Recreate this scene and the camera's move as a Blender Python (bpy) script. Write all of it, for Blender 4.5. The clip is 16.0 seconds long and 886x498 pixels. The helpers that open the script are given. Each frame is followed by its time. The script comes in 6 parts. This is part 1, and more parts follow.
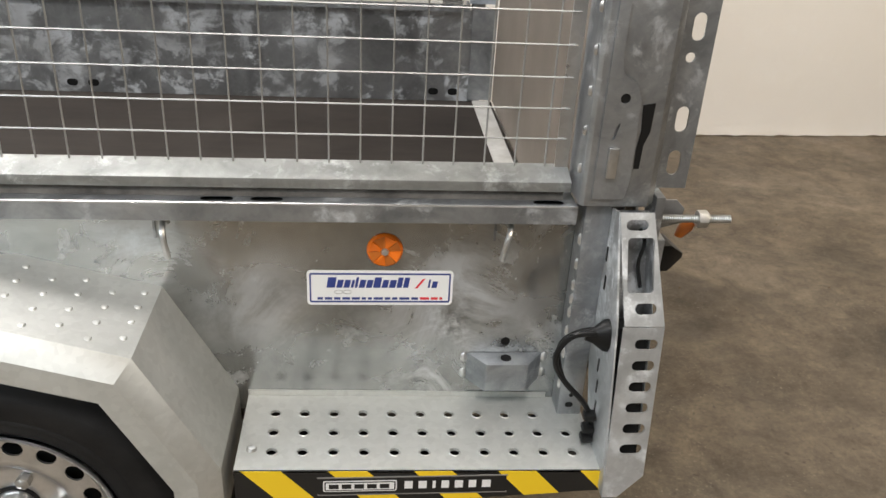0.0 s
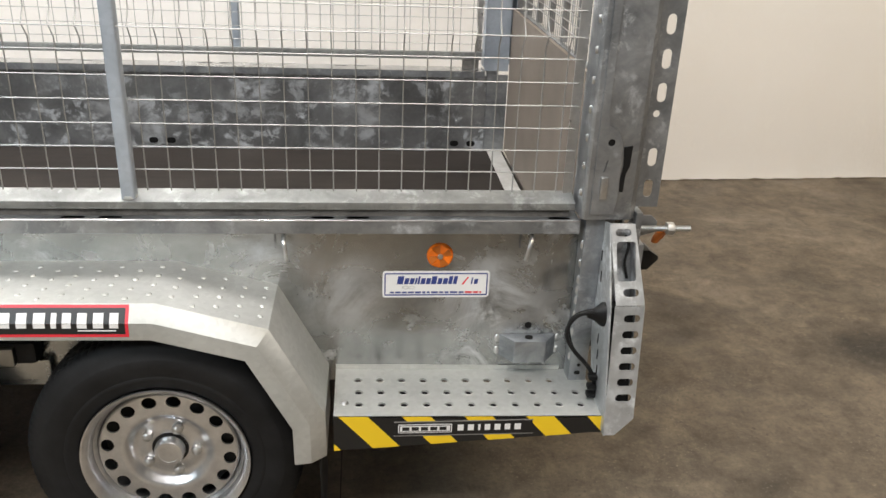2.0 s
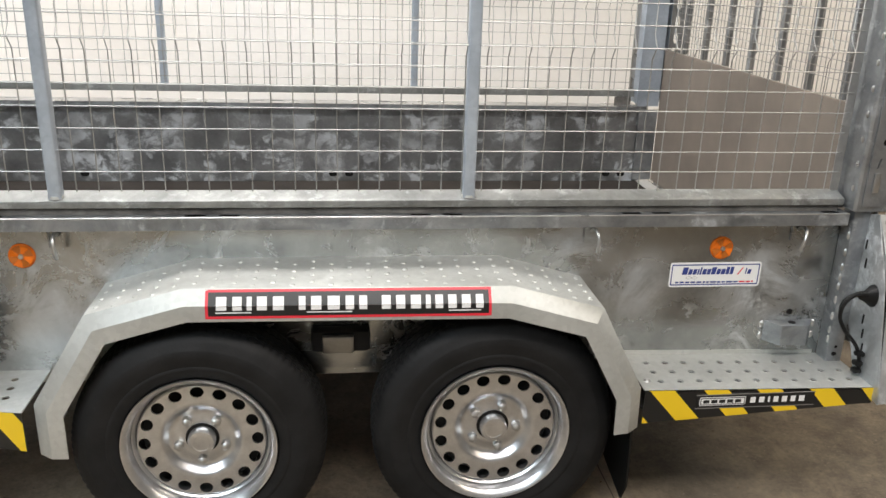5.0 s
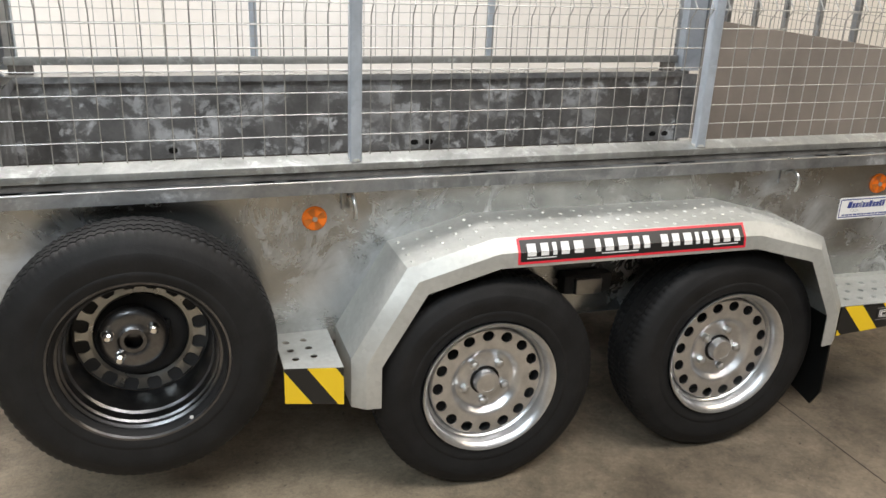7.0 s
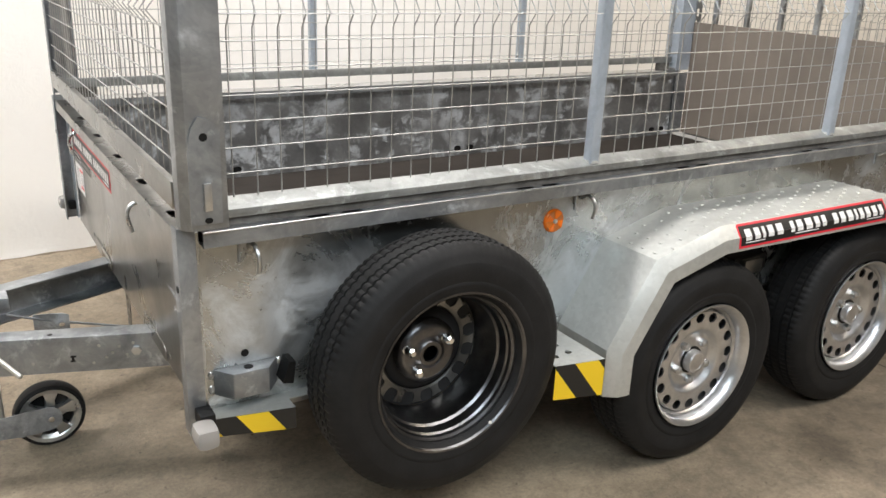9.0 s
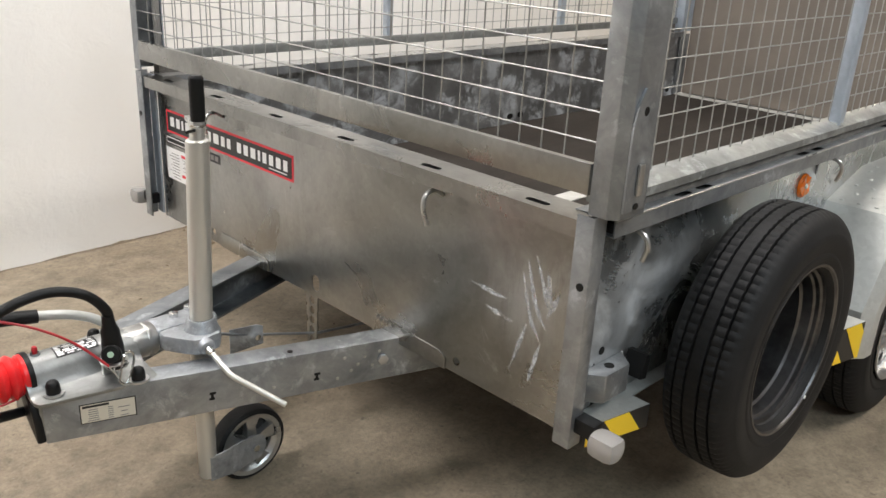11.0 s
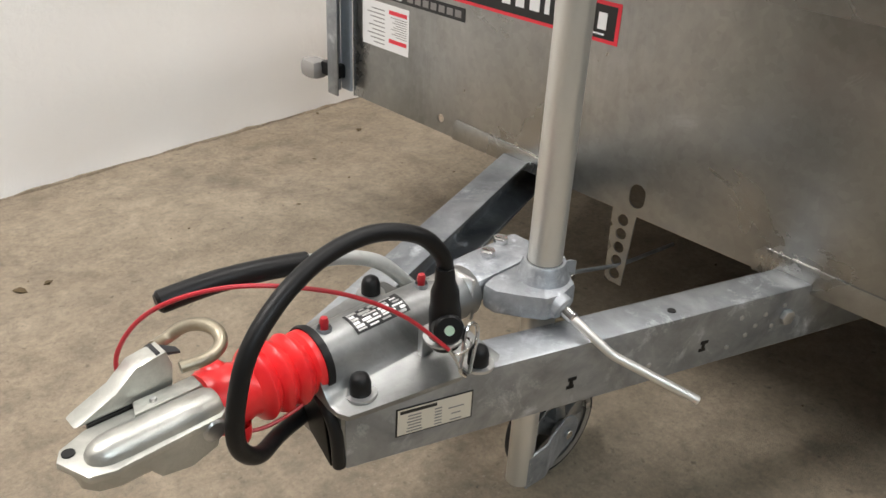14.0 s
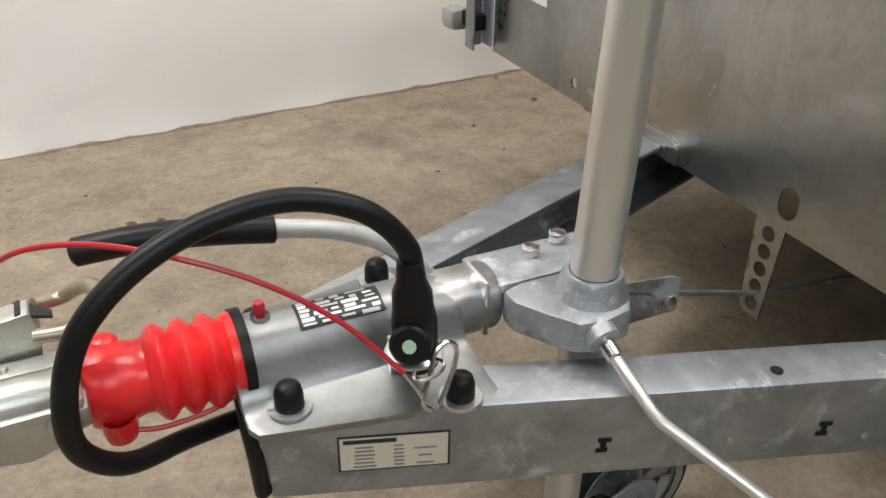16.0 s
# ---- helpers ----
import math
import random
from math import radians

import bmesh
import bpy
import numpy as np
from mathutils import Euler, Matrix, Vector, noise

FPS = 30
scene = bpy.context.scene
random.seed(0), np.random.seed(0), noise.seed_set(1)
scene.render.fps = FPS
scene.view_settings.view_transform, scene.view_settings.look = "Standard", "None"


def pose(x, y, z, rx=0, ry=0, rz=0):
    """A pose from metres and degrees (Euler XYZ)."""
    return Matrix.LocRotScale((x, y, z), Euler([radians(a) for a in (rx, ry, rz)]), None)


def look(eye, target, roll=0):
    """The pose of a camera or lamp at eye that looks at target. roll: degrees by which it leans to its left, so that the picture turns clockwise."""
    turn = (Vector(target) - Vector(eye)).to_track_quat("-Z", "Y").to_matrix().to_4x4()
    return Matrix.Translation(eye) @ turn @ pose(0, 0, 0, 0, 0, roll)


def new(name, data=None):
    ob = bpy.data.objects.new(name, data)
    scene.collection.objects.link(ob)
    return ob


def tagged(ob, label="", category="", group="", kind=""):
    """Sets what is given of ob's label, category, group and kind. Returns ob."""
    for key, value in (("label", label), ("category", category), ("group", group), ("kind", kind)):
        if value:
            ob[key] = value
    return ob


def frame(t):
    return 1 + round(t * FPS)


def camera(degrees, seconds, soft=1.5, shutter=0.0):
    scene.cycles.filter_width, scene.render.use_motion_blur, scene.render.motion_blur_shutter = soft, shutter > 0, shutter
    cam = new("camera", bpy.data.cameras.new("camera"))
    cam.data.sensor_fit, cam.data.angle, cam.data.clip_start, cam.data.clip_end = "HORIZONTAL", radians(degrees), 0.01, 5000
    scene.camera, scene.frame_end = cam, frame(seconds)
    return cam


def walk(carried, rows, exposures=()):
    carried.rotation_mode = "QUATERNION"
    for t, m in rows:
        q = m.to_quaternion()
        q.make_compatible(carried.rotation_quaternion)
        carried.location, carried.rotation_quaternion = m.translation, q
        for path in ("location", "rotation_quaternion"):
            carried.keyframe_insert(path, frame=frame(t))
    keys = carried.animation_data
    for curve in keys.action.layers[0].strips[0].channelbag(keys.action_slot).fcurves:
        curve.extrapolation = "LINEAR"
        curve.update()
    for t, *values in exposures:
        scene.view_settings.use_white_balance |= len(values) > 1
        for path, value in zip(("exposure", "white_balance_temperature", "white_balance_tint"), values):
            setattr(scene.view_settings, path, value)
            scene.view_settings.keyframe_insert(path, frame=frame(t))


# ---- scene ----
cam = camera(56.4, 16.0)
PATH = [
    (0, (0.547, -1.17, 1.294), (0.737, 0.592, 0.366), 3.3),
    (0.2, (0.517, -1.33, 1.361), (0.73, 0.447, 0.468), 3.8),
    (0.5, (0.486, -1.559, 1.413), (0.712, 0.256, 0.603), 3.7),
    (1, (0.48, -1.571, 1.417), (0.7, 0.253, 0.626), 2.9),
    (1.5, (0.458, -1.593, 1.416), (0.663, 0.226, 0.61), 2.6),
    (2, (0.412, -1.64, 1.42), (0.605, 0.179, 0.611), 2.4),
    (2.5, (0.335, -1.681, 1.417), (0.534, 0.14, 0.614), 2.3),
    (3, (0.254, -1.72, 1.396), (0.446, 0.116, 0.626), 2.1),
    (3.5, (0.154, -1.797, 1.362), (0.285, 0.064, 0.64), 1.4),
    (3.7, (0.1, -1.831, 1.361), (0.21, 0.038, 0.657), 1.6),
    (5.8, (-0.707, -1.816, 1.303), (-0.316, 0.032, 0.646), 2.4),
    (6, (-0.807, -1.808, 1.298), (-0.38, 0.025, 0.619), 2.6),
    (6.5, (-1.111, -1.822, 1.287), (-0.58, -0.028, 0.579), 2.2),
    (7, (-1.358, -1.797, 1.282), (-0.75, -0.023, 0.585), 2.4),
    (7.5, (-1.578, -1.704, 1.252), (-0.898, 0.044, 0.559), 1.8),
    (8, (-1.775, -1.63, 1.252), (-1.009, 0.076, 0.542), 1.5),
    (8.5, (-2.031, -1.56, 1.261), (-1.135, 0.094, 0.581), 1.5),
    (8.7, (-2.133, -1.527, 1.26), (-1.193, 0.106, 0.589), 1.8),
    (10.8, (-2.923, -0.805, 1.201), (-1.623, 0.537, 0.488), 3.1),
    (11, (-2.97, -0.722, 1.191), (-1.642, 0.589, 0.471), 3.0),
    (11.5, (-3.077, -0.475, 1.188), (-1.694, 0.755, 0.431), 1.7),
    (12, (-3.202, -0.261, 1.164), (-1.747, 0.847, 0.353), 1.5),
    (12.5, (-3.303, -0.076, 1.137), (-1.749, 0.832, 0.264), 1.9),
    (13, (-3.315, 0.032, 1.079), (-1.799, 0.927, 0.129), 2.9),
    (13.5, (-3.191, 0.083, 1.023), (-1.79, 1.135, 0.058), 2.4),
    (14, (-2.985, 0.103, 0.97), (-1.757, 1.336, -0.014), 2.9),
    (14.5, (-2.873, 0.141, 0.921), (-1.779, 1.481, -0.083), 3.0),
    (15, (-2.78, 0.195, 0.885), (-1.796, 1.598, -0.146), 3.6),
    (15.5, (-2.709, 0.165, 0.86), (-1.9, 1.655, -0.201), 2.8),
    (16, (-2.654, 0.14, 0.858), (-1.912, 1.677, -0.184), 1.1),
]
walk(cam, [(t, look(eye, target, roll)) for t, eye, target, roll in PATH],
     exposures=[(0, -0.08), (3.7, -0.12), (5.8, -0.14), (8.7, -0.08), (11, -0.34), (13, -0.42), (16, -0.58)])

# ---- world and light ----
world = bpy.data.worlds.new("daylight")
scene.world = world
world.use_nodes = True
_wn = world.node_tree.nodes
_sky = _wn.new("ShaderNodeTexSky")
_sky.sky_type = "NISHITA"
_sky.sun_disc = False
_sky.sun_elevation, _sky.sun_rotation = radians(38), radians(200)
world.node_tree.links.new(_sky.outputs["Color"], _wn["Background"].inputs["Color"])
_wn["Background"].inputs["Strength"].default_value = 0.05


def area_lamp(name, m, w, h, power, color):
    lamp = bpy.data.lights.new(name, "AREA")
    lamp.shape, lamp.size, lamp.size_y, lamp.energy, lamp.color = "RECTANGLE", w, h, power, color
    ob = new(name, lamp)
    ob.matrix_world = m
    return ob


# an added unseen lamp for bluish light from ahead; no roof opening is built
area_lamp("front_fill_lamp", look((-3.5, -3.3, 4.12), (-2.2, -0.6, 0.0)), 3.4, 1.8, 280, (0.82, 0.925, 1.0))
# added unseen lamps: one brightens the wall at the front end, then two broad rows
area_lamp("overhead_fill_lamp", look((-3.9, 1.45, 3.9), (-3.8, 2.25, 2.3)), 1.8, 0.5, 195, (1.0, 0.965, 0.95))
for _x, _y, _p, _c in ((-0.8, 0.9, 125, (1.0, 0.965, 0.945)), (3.6, 0.9, 95, (1.0, 0.86, 0.66)),
                       (-0.9, -2.3, 75, (1.0, 0.97, 0.95)), (0.8, -2.3, 97, (1.0, 0.95, 0.92)), (3.4, -2.3, 80, (1.0, 0.855, 0.67))):
    area_lamp("overhead_fill_lamp", look((_x, _y, 4.0), (_x, _y, 0)), 1.9, 0.9, _p, _c)

# ---- materials ----
def mat(name, base=(0.5, 0.5, 0.5), rough=0.5, metal=0.0):
    m = bpy.data.materials.new(name)
    m.use_nodes = True
    p = m.node_tree.nodes["Principled BSDF"]
    p.inputs["Base Color"].default_value = (*base, 1)
    p.inputs["Roughness"].default_value = rough
    p.inputs["Metallic"].default_value = metal
    return m


def node(m, kind, **sets):
    n = m.node_tree.nodes.new(kind)
    for key, value in sets.items():
        n.inputs[key].default_value = value
    return n


def link(m, a, b):
    m.node_tree.links.new(a, b)


def noise_of(m, scale, detail=6, rough=0.6, distort=0.0, stretch=(1, 1, 1), turn=(0, 0, 0), shift=(0, 0, 0)):
    co = m.node_tree.nodes.new("ShaderNodeTexCoord")
    mp = m.node_tree.nodes.new("ShaderNodeMapping")
    mp.inputs["Scale"].default_value = stretch
    mp.inputs["Rotation"].default_value = turn
    mp.inputs["Location"].default_value = shift
    link(m, co.outputs["Object"], mp.inputs["Vector"])
    n = node(m, "ShaderNodeTexNoise", Scale=scale, Detail=detail, Roughness=rough, Distortion=distort)
    link(m, mp.outputs["Vector"], n.inputs["Vector"])
    return n.outputs["Fac"]


def ramp(m, fac, stops):
    r = m.node_tree.nodes.new("ShaderNodeValToRGB")
    while len(r.color_ramp.elements) < len(stops):
        r.color_ramp.elements.new(0.5)
    for e, (at, c) in zip(r.color_ramp.elements, stops):
        e.position = at
        e.color = (*c, 1) if len(c) == 3 else c
    link(m, fac, r.inputs["Fac"])
    return r.outputs["Color"]


def blend(m, fac, a, b, mode="MIX"):
    x = m.node_tree.nodes.new("ShaderNodeMix")
    x.data_type, x.blend_type = "RGBA", mode
    for value, port in ((fac, x.inputs[0]), (a, x.inputs[6]), (b, x.inputs[7])):
        if isinstance(value, (int, float)):
            port.default_value = value
        elif isinstance(value, tuple):
            port.default_value = (*value, 1)
        else:
            link(m, value, port)
    return x.outputs[2]


def grey(v):
    return (v, v, v)


def set_in(m, name, socket):
    link(m, socket, m.node_tree.nodes["Principled BSDF"].inputs[name])


def bump(m, height, strength=0.3, distance=0.01):
    b = node(m, "ShaderNodeBump", Strength=strength, Distance=distance)
    link(m, height, b.inputs["Height"])
    set_in(m, "Normal", b.outputs["Normal"])


def galvanised(name, dark, light, white, rough=(0.3, 0.55), metal=0.85, bloom=(0.6, 0.72), shift=(0, 0, 0), scale=1.0, swirl=1.2):
    """Hot-dip zinc: spangle grain, soft cloudy tone, pale bloom of white oxide."""
    m = mat(name, light, 0.4, metal)
    cloud = noise_of(m, 3.2 * scale, 5, 0.62, 0.8, shift=shift)
    col = ramp(m, cloud, [(0.3, dark), (0.66, light)])
    co = m.node_tree.nodes.new("ShaderNodeTexCoord")
    cells = node(m, "ShaderNodeTexVoronoi", Scale=95.0, Randomness=1.0)
    link(m, co.outputs["Object"], cells.inputs["Vector"])
    grain = ramp(m, cells.outputs["Color"], [(0.0, grey(0.86)), (1.0, grey(1.1))])
    col = blend(m, 0.5, col, blend(m, 1.0, col, grain, "MULTIPLY"))
    patch = noise_of(m, 7.0 * scale, 9, 0.72, swirl, shift=shift)
    where = ramp(m, noise_of(m, 2.1 * scale, 4, 0.6, 0.4, shift=(shift[0] + 3, shift[1], shift[2] + 1)), [(0.36, grey(0.15)), (0.60, grey(1.0))])
    mask = blend(m, 1.0, ramp(m, patch, [(bloom[0], grey(0)), (bloom[1], grey(1))]), where, "MULTIPLY")
    col = blend(m, mask, col, white)
    set_in(m, "Base Color", col)
    r = ramp(m, noise_of(m, 5, 6, 0.6, 0.6), [(0.3, grey(rough[0])), (0.7, grey(rough[1]))])
    set_in(m, "Roughness", blend(m, mask, r, grey(0.6)))
    met = ramp(m, patch, [(bloom[0], grey(metal)), (bloom[1], grey(metal * 0.45))])
    set_in(m, "Metallic", met)
    bump(m, noise_of(m, 60, 4, 0.6), 0.12, 0.002)
    return m


ZINC_SIDE = galvanised("galvanised_side_sheet", (0.25, 0.26, 0.258), (0.48, 0.49, 0.48), (0.74, 0.765, 0.775), (0.16, 0.32), 0.9, (0.55, 0.72))


def white_rust_and_sheen(m, spots, color, scale=6.0, keep=(1, 0, 1), stretch=(1, 1, 1), turn=(0, 0, 0)):
    """Marbled white rust, and reflected brightness put into the colour, round a few places. spots: place along the
    sheet, height, radius, weight; keep: the sheet's own axes.
    """
    p = m.node_tree.nodes["Principled BSDF"]
    co = m.node_tree.nodes.new("ShaderNodeTexCoord")
    total = None
    for x, z, r, w in spots:
        d = node(m, "ShaderNodeVectorMath")
        d.operation = "DISTANCE"
        flat = m.node_tree.nodes.new("ShaderNodeVectorMath")
        flat.operation = "MULTIPLY"
        flat.inputs[1].default_value = keep
        link(m, co.outputs["Object"], flat.inputs[0])
        link(m, flat.outputs[0], d.inputs[0])
        d.inputs[1].default_value = (x * keep[0], x * keep[1], z)
        fall = node(m, "ShaderNodeMapRange")
        fall.inputs["From Min"].default_value, fall.inputs["From Max"].default_value = r * 0.25, r
        fall.inputs["To Min"].default_value, fall.inputs["To Max"].default_value = w, 0.0
        link(m, d.outputs["Value"], fall.inputs["Value"])
        if total is None:
            total = fall.outputs[0]
        else:
            add = m.node_tree.nodes.new("ShaderNodeMath")
            add.operation = "MAXIMUM"
            link(m, total, add.inputs[0])
            link(m, fall.outputs[0], add.inputs[1])
            total = add.outputs[0]
    vein = ramp(m, noise_of(m, scale, 10, 0.72, 0.9, stretch=stretch, turn=turn, shift=(2, 5, 1)), [(0.40, grey(0.05)), (0.58, grey(1.0))])
    mask = blend(m, 1.0, total, vein, "MULTIPLY")
    for name, value in (("Base Color", color), ("Metallic", grey(0.25)), ("Roughness", grey(0.5))):
        old = p.inputs[name].links[0].from_socket
        set_in(m, name, blend(m, mask, old, value))


# patches near x -0.95 and -1.70 also put bright reflections into the colour
white_rust_and_sheen(ZINC_SIDE, ((-1.70, 0.60, 0.22, 0.5), (-1.84, 0.56, 0.16, 0.45), (-0.95, 0.60, 0.27, 0.4), (-1.00, 0.50, 0.20, 0.3), (0.70, 0.58, 0.18, 0.5), (0.22, 0.69, 0.13, 0.5), (0.36, 0.58, 0.14, 0.38), (0.80, 0.45, 0.12, 0.4)), (0.80, 0.85, 0.90))
ZINC_IN = galvanised("galvanised_inner_sheet", (0.21, 0.215, 0.22), (0.38, 0.39, 0.395), (0.62, 0.65, 0.68), (0.28, 0.5), 0.85, (0.50, 0.585), (3, 1, 2), 1.75, 0.3)
ZINC = galvanised("galvanised_frame", (0.21, 0.225, 0.237), (0.43, 0.45, 0.468), (0.74, 0.77, 0.80), (0.34, 0.56), bloom=(0.55, 0.72), shift=(1, 7, 3), scale=2.6, swirl=0.35)
# blue daylight reflected by posts and uprights is put into this zinc's colour
ZINC_SKY_TINT = galvanised("zinc_with_daylight_tint", (0.36, 0.41, 0.47), (0.52, 0.58, 0.65), (0.70, 0.75, 0.80), (0.34, 0.5), 0.45, (0.6, 0.74), (6, 2, 4), 1.5)
ZINC_DULL = galvanised("dull_galvanised_fender", (0.47, 0.48, 0.455), (0.61, 0.62, 0.595), (0.72, 0.74, 0.74), (0.44, 0.6), 0.55, (0.66, 0.82), (5, 2, 1))
ZINC_PANEL = galvanised("galvanised_front_sheet", (0.22, 0.22, 0.21), (0.40, 0.395, 0.375), (0.58, 0.59, 0.58), (0.22, 0.38), 0.97, (0.58, 0.78), (2, 3, 9), 0.9)
white_rust_and_sheen(ZINC_PANEL, ((0.11, 0.57, 0.12, 0.36), (0.04, 0.64, 0.08, 0.3), (0.86, 0.62, 0.2, 0.18), (1.25, 0.5, 0.16, 0.15)), (0.62, 0.64, 0.66), 9.0, (0, 1, 1), (1, 2.6, 0.6), (radians(28), 0, 0))
ZINC_RAIL = galvanised("worn_galvanised_rail", (0.21, 0.217, 0.213), (0.36, 0.37, 0.36), (0.54, 0.56, 0.56), (0.42, 0.6), 0.75, (0.54, 0.70), (3, 6, 8), 3.0, 0.3)
ZINC_CAST = galvanised("rough_galvanised_casting", (0.27, 0.285, 0.30), (0.46, 0.48, 0.50), (0.70, 0.73, 0.76), (0.40, 0.58), 0.7, (0.54, 0.68), (7, 6, 2), 7.0, 0.3)
bump(ZINC_CAST, noise_of(ZINC_CAST, 70, 5, 0.7), 0.3, 0.004)
ZINC_GUARD = galvanised("pale_galvanised_guard", (0.44, 0.46, 0.47), (0.62, 0.64, 0.65), (0.82, 0.85, 0.87), (0.34, 0.52), 0.7, (0.50, 0.64), (2, 8, 5), 3.4, 0.3)
ZINC_BRIGHT = galvanised("bright_zinc", (0.50, 0.50, 0.49), (0.66, 0.66, 0.645), (0.74, 0.75, 0.74), (0.22, 0.4), 0.9, (0.68, 0.85), (4, 4, 4), 3)
WIRE = mat("galvanised_wire", (0.40, 0.40, 0.388), 0.45, 0.7)
TUBE = mat("satin_aluminium_tube", (0.66, 0.65, 0.61), 0.38, 0.75)
set_in(TUBE, "Roughness", ramp(TUBE, noise_of(TUBE, 30, 5, 0.6, stretch=(1, 1, 0.1)), [(0.3, grey(0.3)), (0.7, grey(0.48))]))
CAST = galvanised("cast_galvanised_coupling", (0.40, 0.40, 0.365), (0.58, 0.58, 0.53), (0.72, 0.72, 0.69), (0.28, 0.44), 0.75, (0.7, 0.9), (8, 1, 4), 3)
bump(CAST, noise_of(CAST, 120, 4, 0.7), 0.25, 0.003)
ZINC_HOUSING = galvanised("plated_housing", (0.19, 0.195, 0.19), (0.36, 0.365, 0.355), (0.58, 0.59, 0.58), (0.28, 0.46), 0.85, (0.72, 0.9), (4, 9, 4), 3)
LOOP = galvanised("tarnished_latch_loop", (0.30, 0.26, 0.19), (0.46, 0.41, 0.31), (0.55, 0.52, 0.45), (0.3, 0.45), 0.75, (0.6, 0.8), (1, 1, 2), 6)
CHROME = mat("bright_plated_steel", (0.75, 0.75, 0.74), 0.18, 1.0)
RIM = mat("silver_painted_rim", (0.62, 0.63, 0.64), 0.3, 0.95)
set_in(RIM, "Base Color", ramp(RIM, noise_of(RIM, 22, 6, 0.6), [(0.3, (0.54, 0.55, 0.565)), (0.7, (0.76, 0.77, 0.785))]))
bump(RIM, noise_of(RIM, 55, 5, 0.7), 0.16, 0.002)
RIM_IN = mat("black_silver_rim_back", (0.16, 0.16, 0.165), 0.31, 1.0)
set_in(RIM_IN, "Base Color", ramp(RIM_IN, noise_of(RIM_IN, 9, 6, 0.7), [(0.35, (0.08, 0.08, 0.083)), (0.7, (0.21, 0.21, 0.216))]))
RUBBER = mat("black_tyre_rubber", (0.018, 0.018, 0.018), 0.62)
set_in(RUBBER, "Base Color", ramp(RUBBER, noise_of(RUBBER, 14, 6, 0.65), [(0.3, (0.006, 0.006, 0.0062)), (0.75, (0.016, 0.016, 0.0165))]))
bump(RUBBER, noise_of(RUBBER, 160, 3, 0.6), 0.2, 0.002)
BLACK = mat("black_plastic", (0.009, 0.009, 0.009), 0.42)
GRIP = mat("black_rubber_grip", (0.008, 0.008, 0.008), 0.42)
bump(GRIP, noise_of(GRIP, 90, 3, 0.6), 0.15, 0.002)
# near-black for dark parts; shade under the bed and in hollows is put in
DARK = mat("dark_parts_and_shade", (0.018, 0.018, 0.019), 0.7)
RED = mat("red_rubber_bellows", (0.72, 0.022, 0.025), 0.3)
set_in(RED, "Base Color", ramp(RED, noise_of(RED, 30, 5, 0.6), [(0.3, (0.62, 0.015, 0.02)), (0.7, (0.78, 0.03, 0.03))]))
RED_COAT = mat("red_coated_wire", (0.45, 0.022, 0.032), 0.35)
ORANGE = mat("amber_reflector_plastic", (0.78, 0.17, 0.012), 0.22)
AMBER = mat("amber_plastic", (0.46, 0.12, 0.012), 0.35)
SCUFF = mat("pale_oxide_scuff", (0.66, 0.68, 0.70), 0.6)
set_in(SCUFF, "Alpha", ramp(SCUFF, noise_of(SCUFF, 55, 6, 0.7, 0.5), [(0.38, grey(0.0)), (0.62, grey(0.75))]))
YELLOW = mat("yellow_vinyl", (0.86, 0.58, 0.02), 0.4)
BLACK_VINYL = mat("black_vinyl", (0.012, 0.012, 0.012), 0.38)
RED_VINYL = mat("red_vinyl", (0.70, 0.03, 0.05), 0.4)
LENS = mat("frosted_lamp_lens", (0.30, 0.285, 0.27), 0.25)
WHITE_VINYL = mat("white_vinyl", (0.8, 0.8, 0.79), 0.38)
BLUE_VINYL = mat("navy_vinyl", (0.03, 0.05, 0.22), 0.4)
GREY_VINYL = mat("grey_print", (0.22, 0.21, 0.2), 0.5)
CREAM_PLATE = mat("cream_type_plate", (0.62, 0.57, 0.47), 0.42)
GREEN_DOT = mat("pale_green_dot", (0.45, 0.62, 0.47), 0.4)
LEAF = mat("dry_leaf", (0.09, 0.06, 0.025), 0.8)
STRIP = mat("bare_floor_strip", (0.62, 0.61, 0.57), 0.45, 0.4)
set_in(STRIP, "Base Color", ramp(STRIP, noise_of(STRIP, 18, 6, 0.7), [(0.3, (0.5, 0.49, 0.45)), (0.7, (0.72, 0.71, 0.68))]))

for _m, _v in ((RUBBER, 0.28), (GRIP, 0.25), (BLACK, 0.25)):
    _m.node_tree.nodes["Principled BSDF"].inputs["Specular IOR Level"].default_value = _v

PLY = mat("brown_phenolic_ply", (0.06, 0.04, 0.03), 0.6)
PLY.node_tree.nodes["Principled BSDF"].inputs["Specular IOR Level"].default_value = 0.22
_g = noise_of(PLY, 30, 6, 0.65, stretch=(0.15, 1, 1))
set_in(PLY, "Base Color", blend(PLY, ramp(PLY, noise_of(PLY, 2.5, 6, 0.6), [(0.4, grey(0.0)), (0.75, grey(0.6))]), ramp(PLY, _g, [(0.3, (0.014, 0.0108, 0.0088)), (0.7, (0.028, 0.0222, 0.018))]), (0.046, 0.039, 0.033)))
bump(PLY, noise_of(PLY, 400, 2, 0.5), 0.15, 0.001)

CONCRETE = mat("worn_concrete", (0.2, 0.17, 0.14), 0.75)
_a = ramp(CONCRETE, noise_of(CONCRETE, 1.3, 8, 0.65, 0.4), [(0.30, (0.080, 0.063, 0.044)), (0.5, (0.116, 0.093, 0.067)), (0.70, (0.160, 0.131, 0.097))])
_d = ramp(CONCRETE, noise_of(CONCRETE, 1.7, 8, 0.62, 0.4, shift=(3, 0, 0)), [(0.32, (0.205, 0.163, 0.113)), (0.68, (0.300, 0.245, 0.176))])
